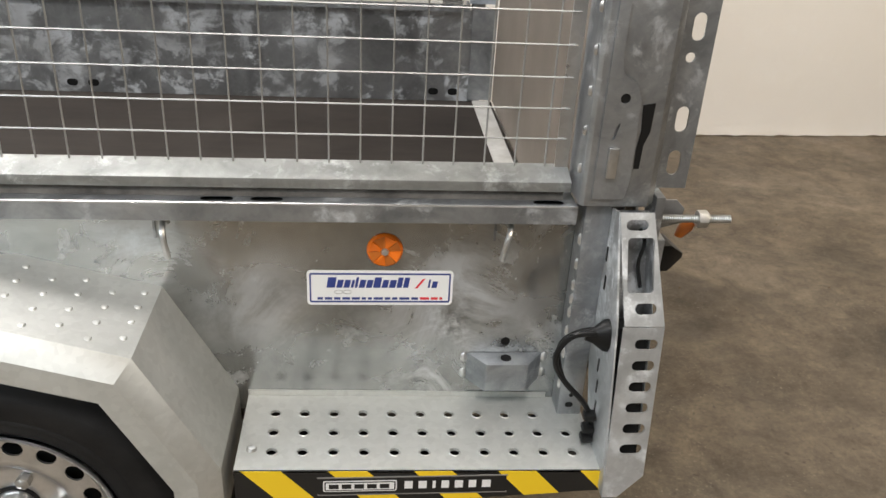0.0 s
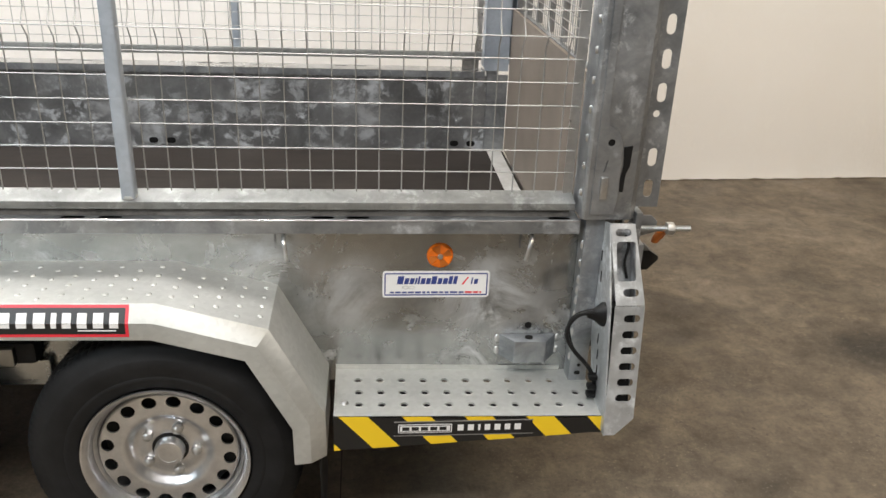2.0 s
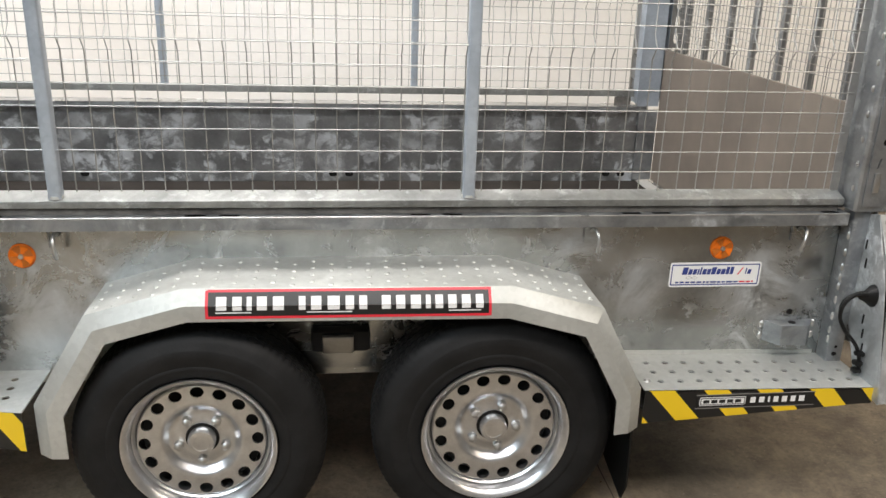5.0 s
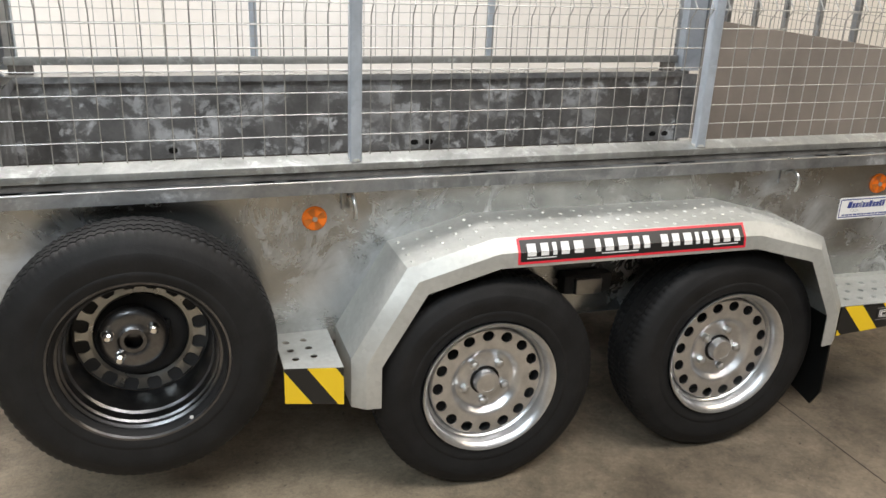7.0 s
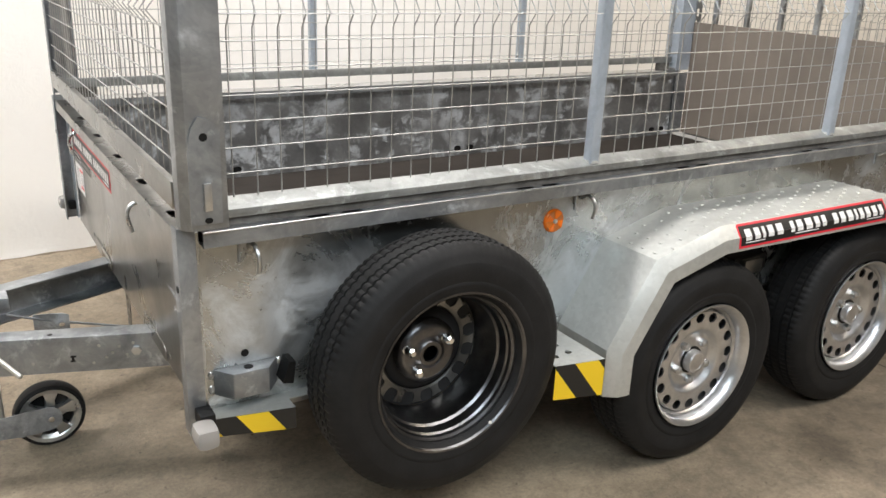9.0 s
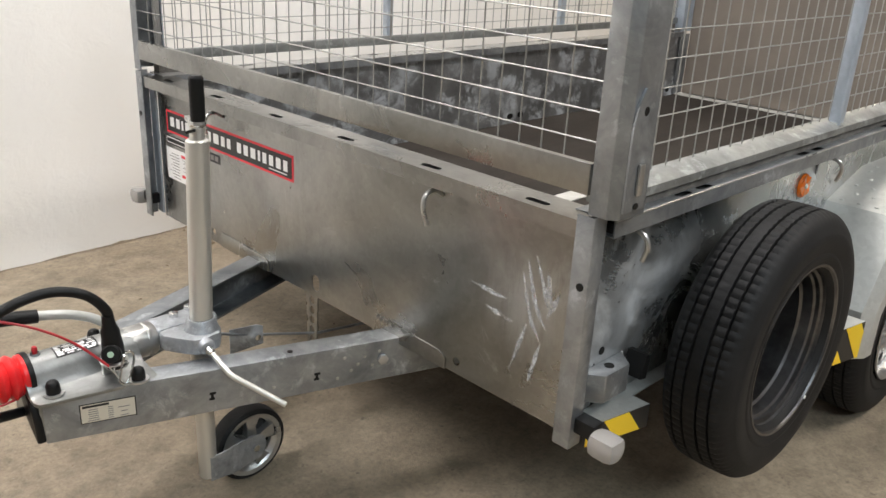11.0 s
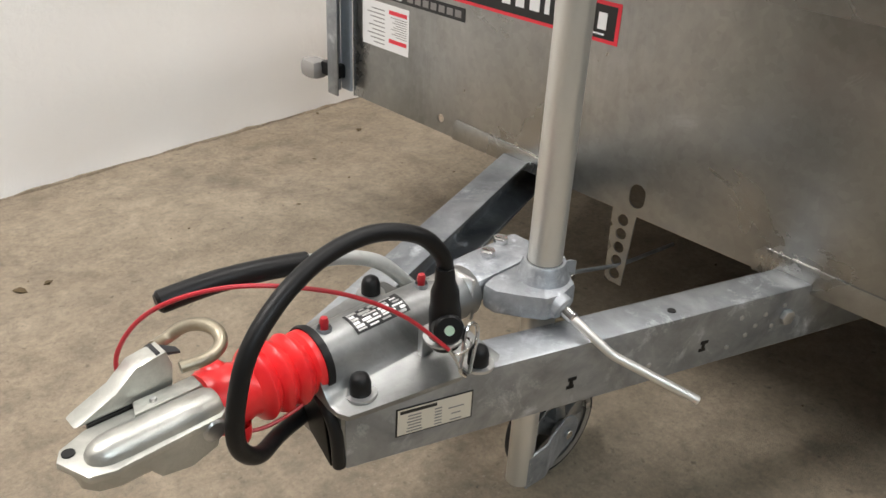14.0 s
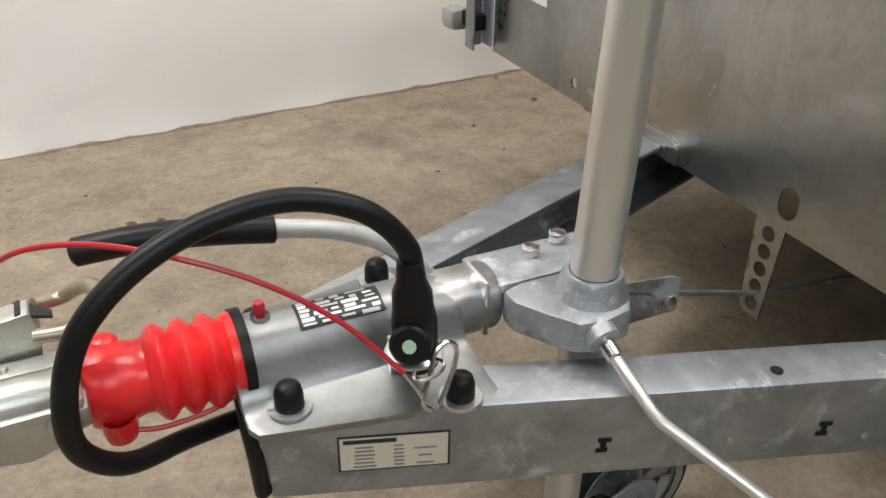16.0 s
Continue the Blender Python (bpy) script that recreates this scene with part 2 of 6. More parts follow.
# screed paler at the bay's front, partly brighter light put into colour; ragged edge
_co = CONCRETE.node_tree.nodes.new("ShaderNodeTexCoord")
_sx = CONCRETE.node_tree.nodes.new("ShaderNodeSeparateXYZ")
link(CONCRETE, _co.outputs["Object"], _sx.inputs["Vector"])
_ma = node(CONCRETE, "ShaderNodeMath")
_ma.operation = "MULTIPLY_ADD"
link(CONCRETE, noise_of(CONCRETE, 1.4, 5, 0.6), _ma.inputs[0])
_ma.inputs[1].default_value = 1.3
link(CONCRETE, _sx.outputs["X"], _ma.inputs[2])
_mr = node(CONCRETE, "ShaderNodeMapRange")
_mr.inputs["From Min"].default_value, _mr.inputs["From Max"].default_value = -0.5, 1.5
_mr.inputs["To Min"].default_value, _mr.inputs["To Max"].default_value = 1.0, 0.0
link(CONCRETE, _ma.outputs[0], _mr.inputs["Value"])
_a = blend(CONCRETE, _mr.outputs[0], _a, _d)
_n1 = noise_of(CONCRETE, 14, 9, 0.75, 0.3)
_b = blend(CONCRETE, _mr.outputs[0], ramp(CONCRETE, _n1, [(0.34, grey(0.60)), (0.66, grey(1.40))]), ramp(CONCRETE, _n1, [(0.34, grey(0.66)), (0.66, grey(1.30))]))
_c = blend(CONCRETE, 0.85, _a, _b, "MULTIPLY")
_n2 = noise_of(CONCRETE, 75, 6, 0.8)
_c = blend(CONCRETE, 1.0, _c, blend(CONCRETE, _mr.outputs[0], ramp(CONCRETE, _n2, [(0.28, grey(0.55)), (0.42, grey(0.98)), (0.72, grey(1.36))]), ramp(CONCRETE, _n2, [(0.28, grey(0.60)), (0.44, grey(0.96)), (0.72, grey(1.32))])), "MULTIPLY")
_spots = ramp(CONCRETE, noise_of(CONCRETE, 45, 4, 0.6), [(0.28, grey(0.35)), (0.36, grey(1.0))])
_c = blend(CONCRETE, 0.8, _c, _spots, "MULTIPLY")
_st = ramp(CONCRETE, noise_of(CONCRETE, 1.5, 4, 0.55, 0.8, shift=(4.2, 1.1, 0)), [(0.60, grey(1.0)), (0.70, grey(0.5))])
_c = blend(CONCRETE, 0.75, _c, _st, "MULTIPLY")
# an old oil stain and damp patches by the tail end
_sd = node(CONCRETE, "ShaderNodeVectorMath")
_sd.operation = "DISTANCE"
link(CONCRETE, _co.outputs["Object"], _sd.inputs[0])
_sd.inputs[1].default_value = (2.18, 0.71, 0.0)
_sn = node(CONCRETE, "ShaderNodeMath")
_sn.operation = "MULTIPLY_ADD"
link(CONCRETE, noise_of(CONCRETE, 9, 5, 0.6), _sn.inputs[0])
_sn.inputs[1].default_value = 0.28
link(CONCRETE, _sd.outputs["Value"], _sn.inputs[2])
_c = blend(CONCRETE, 1.0, _c, ramp(CONCRETE, _sn.outputs[0], [(0.20, grey(0.30)), (0.38, grey(1.0))]), "MULTIPLY")
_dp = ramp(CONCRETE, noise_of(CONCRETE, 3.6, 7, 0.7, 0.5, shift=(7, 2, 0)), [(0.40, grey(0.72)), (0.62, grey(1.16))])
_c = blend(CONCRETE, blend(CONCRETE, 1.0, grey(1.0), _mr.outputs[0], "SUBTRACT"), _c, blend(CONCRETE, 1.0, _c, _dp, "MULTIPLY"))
# pale sand grains worn out of the surface
_gr = ramp(CONCRETE, noise_of(CONCRETE, 110, 4, 0.65, shift=(1, 4, 0)), [(0.60, grey(0.0)), (0.70, grey(0.5))])
_gw = ramp(CONCRETE, noise_of(CONCRETE, 5.0, 4, 0.6, shift=(9, 3, 0)), [(0.42, grey(0.15)), (0.62, grey(1.0))])
_c = blend(CONCRETE, blend(CONCRETE, 1.0, _gr, _gw, "MULTIPLY"), _c, (0.42, 0.37, 0.30))
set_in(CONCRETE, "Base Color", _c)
set_in(CONCRETE, "Roughness", ramp(CONCRETE, noise_of(CONCRETE, 3, 6, 0.6), [(0.3, grey(0.5)), (0.7, grey(0.85))]))
bump(CONCRETE, noise_of(CONCRETE, 70, 9, 0.75), 0.55, 0.005)

# dark tone of the shaded gap between top rail and mesh frame
GAP_SHADE = mat("gap_shade", (0.06, 0.056, 0.05), 0.8)
set_in(GAP_SHADE, "Base Color", ramp(GAP_SHADE, noise_of(GAP_SHADE, 16, 6, 0.7), [(0.35, (0.05, 0.046, 0.042)), (0.7, (0.17, 0.16, 0.145))]))
JOINT = mat("dirt_filled_joint", (0.05, 0.04, 0.03), 0.9)
PAINT = mat("cream_wall_paint", (0.84, 0.82, 0.77), 0.6)
set_in(PAINT, "Base Color", blend(PAINT, ramp(PAINT, noise_of(PAINT, 0.8, 6, 0.6), [(0.35, grey(0.0)), (0.7, grey(1.0))]), (0.88, 0.85, 0.80), (0.90, 0.885, 0.86)))
bump(PAINT, noise_of(PAINT, 9, 9, 0.68, 0.3), 0.3, 0.02)
CEIL = mat("unseen_ceiling", (0.22, 0.225, 0.23), 0.7)
BLOCK = mat("grey_unseen_wall", (0.3, 0.295, 0.285), 0.8)
set_in(BLOCK, "Base Color", ramp(BLOCK, noise_of(BLOCK, 3, 6, 0.6), [(0.3, (0.24, 0.235, 0.23)), (0.7, (0.36, 0.355, 0.345))]))
RAMP = mat("tan_ramp_board", (0.21, 0.17, 0.135), 0.55)
set_in(RAMP, "Base Color", ramp(RAMP, noise_of(RAMP, 4, 6, 0.6), [(0.3, (0.13, 0.11, 0.09)), (0.7, (0.20, 0.168, 0.138))]))

# ---- mesh helpers ----
from mathutils.geometry import tessellate_polygon


class Geo:
    """Vertices and faces of one mesh."""

    def __init__(self):
        self.v, self.f = [], []

    def add(self, verts, faces):
        n = len(self.v)
        self.v += [tuple(p) for p in verts]
        self.f += [tuple(i + n for i in f) for f in faces]
        return self

    def box(self, x0, x1, y0, y1, z0, z1):
        p = [(x, y, z) for x in (x0, x1) for y in (y0, y1) for z in (z0, z1)]
        return self.add(p, [(0, 1, 3, 2), (4, 6, 7, 5), (0, 4, 5, 1), (2, 3, 7, 6), (0, 2, 6, 4), (1, 5, 7, 3)])

    def loft(self, rings, closed=True, caps=True, loop=False):
        """Quads between rings of equal length."""
        n, k = len(rings[0]), len(rings)
        faces = []
        for a in range(k if loop else k - 1):
            for i in range(n if closed else n - 1):
                j = (i + 1) % n
                b = (a + 1) % k
                faces.append((a * n + i, a * n + j, b * n + j, b * n + i))
        if caps and closed and not loop:
            faces += [tuple(reversed(range(n))), tuple(range((k - 1) * n, k * n))]
        return self.add([p for r in rings for p in r], faces)

    def prism(self, poly, place, a, b):
        """A closed outline (u, v) drawn out from w = a to w = b; place(u, v, w) gives the point."""
        return self.loft([[place(u, v, w) for u, v in poly] for w in (a, b)])

    def tube(self, pts, r, segs=10, loop=False):
        pts = [Vector(p) for p in pts]
        n = len(pts)
        rs = r if isinstance(r, (list, tuple)) else [r] * n
        t0 = (pts[1] - pts[0]).normalized()
        side = t0.orthogonal().normalized()
        rings = []
        for i, p in enumerate(pts):
            t = (pts[(i + 1) % n] - pts[i - 1]) if loop else (pts[min(i + 1, n - 1)] - pts[max(i - 1, 0)])
            t.normalize()
            side = (side - side.dot(t) * t).normalized()
            up = t.cross(side)
            rings.append([p + rs[i] * (math.cos(a) * side + math.sin(a) * up) for a in (2 * math.pi * s / segs for s in range(segs))])
        return self.loft(rings, loop=loop)

    def lathe(self, profile, place, segs=48, vary=None):
        """Profile of (radius, height) turned round; place(a, b, h): a and b across, h along the axis. vary(i, s): change of radius."""
        rings = []
        for s in range(segs):
            c, d = math.cos(2 * math.pi * s / segs), math.sin(2 * math.pi * s / segs)
            rings.append([place((r + (vary(i, s) if vary else 0)) * c, (r + (vary(i, s) if vary else 0)) * d, h) for i, (r, h) in enumerate(profile)])
        return self.loft(rings, closed=False, caps=False, loop=True)

    def plate(self, outline, holes, place, a, b):
        """A sheet with holes: outlines in (u, v), from w = a to w = b."""
        loops = [outline, *holes]
        flat = [p for lp in loops for p in lp]
        tris = tessellate_polygon([[Vector((u, v, 0)) for u, v in lp] for lp in loops])
        n = len(flat)
        faces = [tuple(t) for t in tris] + [tuple(i + n for i in reversed(t)) for t in tris]
        at = 0
        for lp in loops:
            k = len(lp)
            faces += [(at + i, at + (i + 1) % k, at + n + (i + 1) % k, at + n + i) for i in range(k)]
            at += k
        return self.add([place(u, v, a) for u, v in flat] + [place(u, v, b) for u, v in flat], faces)

    def mesh(self, name, bevel=0.0, smooth=38):
        me = bpy.data.meshes.new(name)
        me.from_pydata([tuple(p) for p in self.v], [], self.f)
        bm = bmesh.new()
        bm.from_mesh(me)
        bmesh.ops.recalc_face_normals(bm, faces=bm.faces)
        if bevel:
            sharp = [e for e in bm.edges if len(e.link_faces) == 2 and e.calc_face_angle(0) > 0.6]
            bmesh.ops.bevel(bm, geom=sharp, offset=bevel, segments=2, profile=0.6, affect="EDGES", clamp_overlap=True)
        bm.to_mesh(me)
        bm.free()
        if smooth:
            me.polygons.foreach_set("use_smooth", [True] * len(me.polygons))
            me.set_sharp_from_angle(angle=radians(smooth))
        return me


def part(name, geo, material, parent=None, label="", bevel=0.0, smooth=38, at=None):
    """One mesh object under a thing or a part. geo: a Geo, or a mesh to share."""
    me = geo if isinstance(geo, bpy.types.Mesh) else geo.mesh(name, bevel, smooth)
    if not me.materials:
        me.materials.append(material)
    ob = new(name, me)
    if at is not None:
        ob.matrix_basis = at
    if parent:
        ob.parent = parent
    if label:
        ob["label"] = label
    return ob


def thing(name, label, category, group="", kind="", loc=None):
    ob = new(name)
    ob.empty_display_size = 0.1
    if loc:
        ob.location = loc
    return tagged(ob, label, category, group, kind)


def group_part(name, parent, at=None, label=""):
    """A part that is made of several pieces."""
    ob = new(name)
    ob.empty_display_size = 0.05
    ob.parent = parent
    if at is not None:
        ob.matrix_basis = at
    if label:
        ob["label"] = label
    return ob


def XYZ(u, v, w):
    return (u, v, w)


def XZ(u, v, w):
    """u along x, v up, w along y."""
    return (u, w, v)


def YZ(u, v, w):
    """u along y, v up, w along x."""
    return (w, u, v)


def rect(u0, u1, v0, v1):
    return [(u0, v0), (u1, v0), (u1, v1), (u0, v1)]


def slot(u, v, w, h, n=4):
    """A slot with rounded ends, w wide and h high."""
    r, pts = min(w, h) / 2, []
    for cx, cy, a0 in ((w / 2 - r, h / 2 - r, 0), (-w / 2 + r, h / 2 - r, 90), (-w / 2 + r, -h / 2 + r, 180), (w / 2 - r, -h / 2 + r, 270)):
        for k in range(n + 1):
            a = radians(a0 + 90 * k / n)
            p = (u + cx + r * math.cos(a), v + cy + r * math.sin(a))
            if not pts or abs(p[0] - pts[-1][0]) + abs(p[1] - pts[-1][1]) > 1e-6:
                pts.append(p)
    if abs(pts[0][0] - pts[-1][0]) + abs(pts[0][1] - pts[-1][1]) < 1e-6:
        pts.pop()
    return pts


def disc(u, v, r, n=14):
    return [(u + r * math.cos(2 * math.pi * k / n), v + r * math.sin(2 * math.pi * k / n)) for k in range(n)]


def glide(pts, n=6):
    """A smooth line through points."""
    p = [Vector(q) for q in pts]
    p = [2 * p[0] - p[1], *p, 2 * p[-1] - p[-2]]
    out = []
    for i in range(1, len(p) - 2):
        for k in range(n):
            t = k / n
            out.append(0.5 * (2 * p[i] + (p[i + 1] - p[i - 1]) * t + (2 * p[i - 1] - 5 * p[i] + 4 * p[i + 1] - p[i + 2]) * t * t + (3 * p[i] - p[i - 1] - 3 * p[i + 1] + p[i + 2]) * t**3))
    return out + [p[-2]]


def clip(poly, edges):
    """What of poly lies inside a convex outline (counterclockwise)."""
    for i, a in enumerate(edges):
        b, out = edges[(i + 1) % len(edges)], []
        side = [(b[0] - a[0]) * (p[1] - a[1]) - (b[1] - a[1]) * (p[0] - a[0]) for p in poly]
        for k, p in enumerate(poly):
            q, s, t = poly[(k + 1) % len(poly)], side[k], side[(k + 1) % len(poly)]
            if s >= 0:
                out.append(p)
            if s * t < 0:
                out.append((p[0] + (q[0] - p[0]) * s / (s - t), p[1] + (q[1] - p[1]) * s / (s - t)))
        poly = out
        if len(poly) < 3:
            return []
    return poly

# ---- the workshop ----
WALL_SLOPE = 0.055


def wall_y(x):
    return 2.36 + WALL_SLOPE * x


X0, X1, Y0, ROOF = -8.0, 7.5, -6.0, 4.2
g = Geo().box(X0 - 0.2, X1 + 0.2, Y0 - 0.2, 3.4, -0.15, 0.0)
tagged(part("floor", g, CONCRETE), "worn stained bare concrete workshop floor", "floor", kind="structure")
rng = random.Random(21)
WAVES = [(rng.uniform(1.5, 14.0), rng.uniform(1.5, 14.0), rng.uniform(0, 6.28), rng.uniform(-1, 1)) for _ in range(14)]


def swell(x, z):
    """Uneven hand-trowelled face: low bumps, fuller towards the foot."""
    h = sum(math.sin(a * x + c + b * z * s) / (2 + 0.5 * a) for a, b, c, s in WAVES)
    return 0.0035 * h + 0.009 * math.exp(-z / 0.035) * (0.6 + 0.5 * math.sin(7.3 * x) * math.sin(23.0 * x + 1.0))


cols = [X0 + 0.05 * k for k in range(int((X1 - X0) / 0.05) + 1)]
zs = [-0.05, 0.0, 0.012, 0.03, 0.06, 0.10] + [0.15 + 0.06 * k for k in range(30)] + [2.2, 3.0, ROOF]
n = len(cols)
verts = [(x, wall_y(x) - swell(x, max(z, 0.0)), z) for z in zs for x in cols] + [(X0, wall_y(X0) + 0.2, -0.05), (X1, wall_y(X1) + 0.2, -0.05), (X1, wall_y(X1) + 0.2, ROOF), (X0, wall_y(X0) + 0.2, ROOF)]
faces = [(r * n + c, r * n + c + 1, (r + 1) * n + c + 1, (r + 1) * n + c) for r in range(len(zs) - 1) for c in range(n - 1)]
m = n * len(zs)
faces += [(m + 1, m, m + 3, m + 2)]
g = Geo()
g.add(verts, faces)
tagged(part("wall_back", g, PAINT), "uneven cream painted masonry wall behind the trailer", "wall", kind="structure")
# unseen end walls, side wall and ceiling, added to hold and bounce the light
g = Geo().box(X0 - 0.2, X0, Y0, wall_y(X0) + 0.2, -0.05, ROOF)
tagged(part("wall_end_front", g, BLOCK), "plain grey end wall, unseen, added to close in the light", "wall", kind="structure")
g = Geo().box(X1, X1 + 0.2, Y0, wall_y(X1) + 0.2, -0.05, ROOF)
tagged(part("wall_end_rear", g, BLOCK), "plain grey end wall, unseen, added to close in the light", "wall", kind="structure")
g = Geo().box(X0 - 0.2, X1 + 0.2, Y0 - 0.2, Y0, -0.05, ROOF)
tagged(part("wall_yard_side", g, BLOCK), "plain grey side wall, unseen, added to close in the light", "wall", kind="structure")
g = Geo().box(X0 - 0.2, X1 + 0.2, Y0 - 0.2, 3.4, ROOF, ROOF + 0.12)
tagged(part("ceiling", g, CEIL), "unseen grey ceiling added to close in the light", "ceiling", kind="structure")
g = Geo().box(0.3535, 0.3565, -0.5, 1.9, 0.0003, 0.0012)
tagged(part("floor_joint", g, JOINT), "thin dark joint line across the concrete floor", "joint", kind="structure")
# thin dark worn line where the wall meets the floor
rng = random.Random(4)
pts = [(-6.5 + 0.045 * k, wall_y(-6.5 + 0.045 * k) - 0.010 - 0.010 * rng.random(), 0.003 * rng.random()) for k in range(270)]
tagged(part("wall_base_crust", Geo().tube(pts, [0.002 + 0.006 * rng.random() ** 2 for _ in pts], 5), CONCRETE), "rough mortar crust along the foot of the wall", "trim", kind="structure")

# ---- the trailer: body ----
YC = 0.745


def far(y):
    return 2 * YC - y


trailer = thing("trailer", "galvanised twin-axle goods trailer parked on the concrete floor", "trailer")

# bed and underframe
part("bed_board", Geo().box(-1.895, 0.965, 0.006, 1.484, 0.437, 0.455), PLY, trailer, "dark brown phenolic plywood bed")
part("bed_strip", Geo().box(-1.88, 0.96, 0.665, 0.73, 0.4555, 0.4585), STRIP, trailer, "pale bare metal strip along the bed", 0.0008)
part("bed_end_strip", Geo().box(0.90, 0.955, 0.01, 1.48, 0.4556, 0.4596), STRIP, trailer, "", 0.0008)
# underframe near-black: the shade beneath the bed is put into its colour
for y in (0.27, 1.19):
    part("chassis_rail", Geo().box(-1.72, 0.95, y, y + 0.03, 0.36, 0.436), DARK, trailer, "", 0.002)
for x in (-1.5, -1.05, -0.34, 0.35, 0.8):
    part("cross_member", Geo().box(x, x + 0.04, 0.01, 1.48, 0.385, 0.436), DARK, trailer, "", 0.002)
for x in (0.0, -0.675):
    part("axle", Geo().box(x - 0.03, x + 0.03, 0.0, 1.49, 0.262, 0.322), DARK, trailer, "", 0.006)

# side sheets
part("side_panel", Geo().box(-1.905, 0.885, 0.0, 0.0025, 0.36, 0.752), ZINC_SIDE, trailer, "mottled galvanised side sheet with pale bloom")
part("side_panel", Geo().box(-1.905, 0.885, 1.4875, 1.49, 0.36, 0.752), ZINC_IN, trailer, "scuffed galvanised side sheet with pale scrapes")
part("inner_liner", Geo().box(-1.9, 0.96, 0.0045, 0.006, 0.4545, 0.752), ZINC_IN, trailer)
for x in (-1.35, -0.38, -0.315, 0.77, 0.835):
    part("lashing_slot", Geo().prism(slot(x, 0.485, 0.034, 0.022), XZ, 1.4862, 1.4874), BLACK, trailer)

# folded top rails with pairs of lashing slots
RAIL_X = (-1.9, 0.872)
pairs = [p for k in range(-5, 3) for p in (0.331 + 0.5 * k, 0.404 + 0.5 * k) if -1.87 < p < 0.84]
for s, sheet in ((1, ZINC), (-1, ZINC_IN)):
    fy = (lambda y: y) if s > 0 else far
    g = Geo().plate(rect(RAIL_X[0], RAIL_X[1], -0.046, 0.034), [slot(x - 0.002, -0.030, 0.048, 0.016) for x in pairs], lambda u, v, w: (u, fy(v), w), 0.7748, 0.776)
    # far rail in brighter zinc: its lit top is put into the colour
    part("top_rail", g, ZINC if s > 0 else ZINC_BRIGHT, trailer, "galvanised top rail with lashing slots")
    g = Geo().prism([(-0.046, 0.746), (-0.043, 0.746), (-0.043, 0.7746), (-0.046, 0.7746)], lambda u, v, w: (w, fy(u), v), *RAIL_X)
    g.prism([(-0.043, 0.746), (-0.0005, 0.748), (-0.0005, 0.751), (-0.043, 0.749)], lambda u, v, w: (w, fy(u), v), *RAIL_X)
    part("rail_lip", g, ZINC, trailer)
    part("rail_edge", Geo().tube([(RAIL_X[0], fy(-0.0450), 0.7748), (RAIL_X[1], fy(-0.0450), 0.7748)], 0.0018, 8), ZINC_BRIGHT, trailer)
    g = Geo().prism([(0.031, 0.752), (0.034, 0.752), (0.034, 0.7746), (0.031, 0.7746)], lambda u, v, w: (w, fy(u), v), *RAIL_X)
    part("rail_return", g, ZINC, trailer)
    # added dark strip: shade inside the hollow rail, so the slots look black
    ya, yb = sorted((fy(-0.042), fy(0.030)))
    part("rail_shade_strip", Geo().box(RAIL_X[0] + 0.004, RAIL_X[1] - 0.004, ya, yb, 0.7515, 0.768), DARK, trailer, "added dark strip for the shade inside the hollow rail")


def rope_hook(x, fy, lean=0.0):
    pts = glide([(x, fy(0.0), 0.722), (x, fy(-0.022), 0.734), (x + lean * 0.3, fy(-0.042), 0.728), (x + lean * 0.8, fy(-0.05), 0.708), (x + lean, fy(-0.042), 0.682)], 5)
    return part("rope_hook", Geo().tube(pts, 0.0048, 8), ZINC_BRIGHT, trailer, "bent round-bar rope hook")


for x, lean in ((0.246, 0.006), (0.775, -0.012), (-0.975, 0.004), (-1.802, 0.004)):
    rope_hook(x, lambda y: y, lean)
    part("weld_mark", Geo().box(x - 0.022, x - 0.018, -0.004, 0.0, 0.695, 0.735), ZINC, trailer)
for x in (0.246, -0.975, -1.802):
    rope_hook(x, far)

# front sheet, its top rail and tabs
FX = -1.905
g = Geo().plate(rect(0.0, 1.49, 0.362, 0.752), [slot(0.747, 0.397, 0.03, 0.042), disc(0.276, 0.389, 0.009), disc(1.213, 0.391, 0.009)], YZ, FX, FX + 0.003)
part("front_panel", g, ZINC_PANEL, trailer, "dull galvanised front sheet with cloudy streaks")
part("front_liner", Geo().box(-1.895, -1.8925, 0.006, 1.484, 0.4565, 0.75), ZINC_IN, trailer)
fslots = [slot(-1.917, y, 0.016, 0.05) for y in (0.1, 0.36, 0.62, 0.88, 1.14, 1.39)]
g = Geo().plate(rect(-1.942, -1.87, -0.002, 1.492), fslots, XYZ, 0.7712, 0.7742)
part("front_rail", g, ZINC_PANEL, trailer, "galvanised front top rail with slots")
g = Geo().prism([(-1.942, 0.744), (-1.939, 0.744), (-1.939, 0.771), (-1.942, 0.771)], lambda u, v, w: (u, w, v), -0.002, 1.492)
g.prism([(-1.939, 0.744), (-1.9055, 0.75), (-1.9055, 0.753), (-1.939, 0.747)], lambda u, v, w: (u, w, v), -0.002, 1.492)
part("front_rail_lip", g, ZINC_PANEL, trailer)
part("rail_return", Geo().box(-1.8735, -1.8705, 0.035, 1.455, 0.735, 0.771), ZINC, trailer)
pts = glide([(FX, 0.337, 0.722), (FX - 0.022, 0.337, 0.735), (FX - 0.044, 0.337, 0.73), (FX - 0.053, 0.335, 0.708), (FX - 0.046, 0.33, 0.672)], 5)
part("rope_hook", Geo().tube(pts, 0.0048, 8), ZINC_BRIGHT, trailer, "bent round-bar rope hook")
pts = [(FX - d, 1.137 + 0 * d, z) for d, z in ((0.0, 0.722), (0.022, 0.735), (0.044, 0.73), (0.053, 0.708), (0.046, 0.672))]
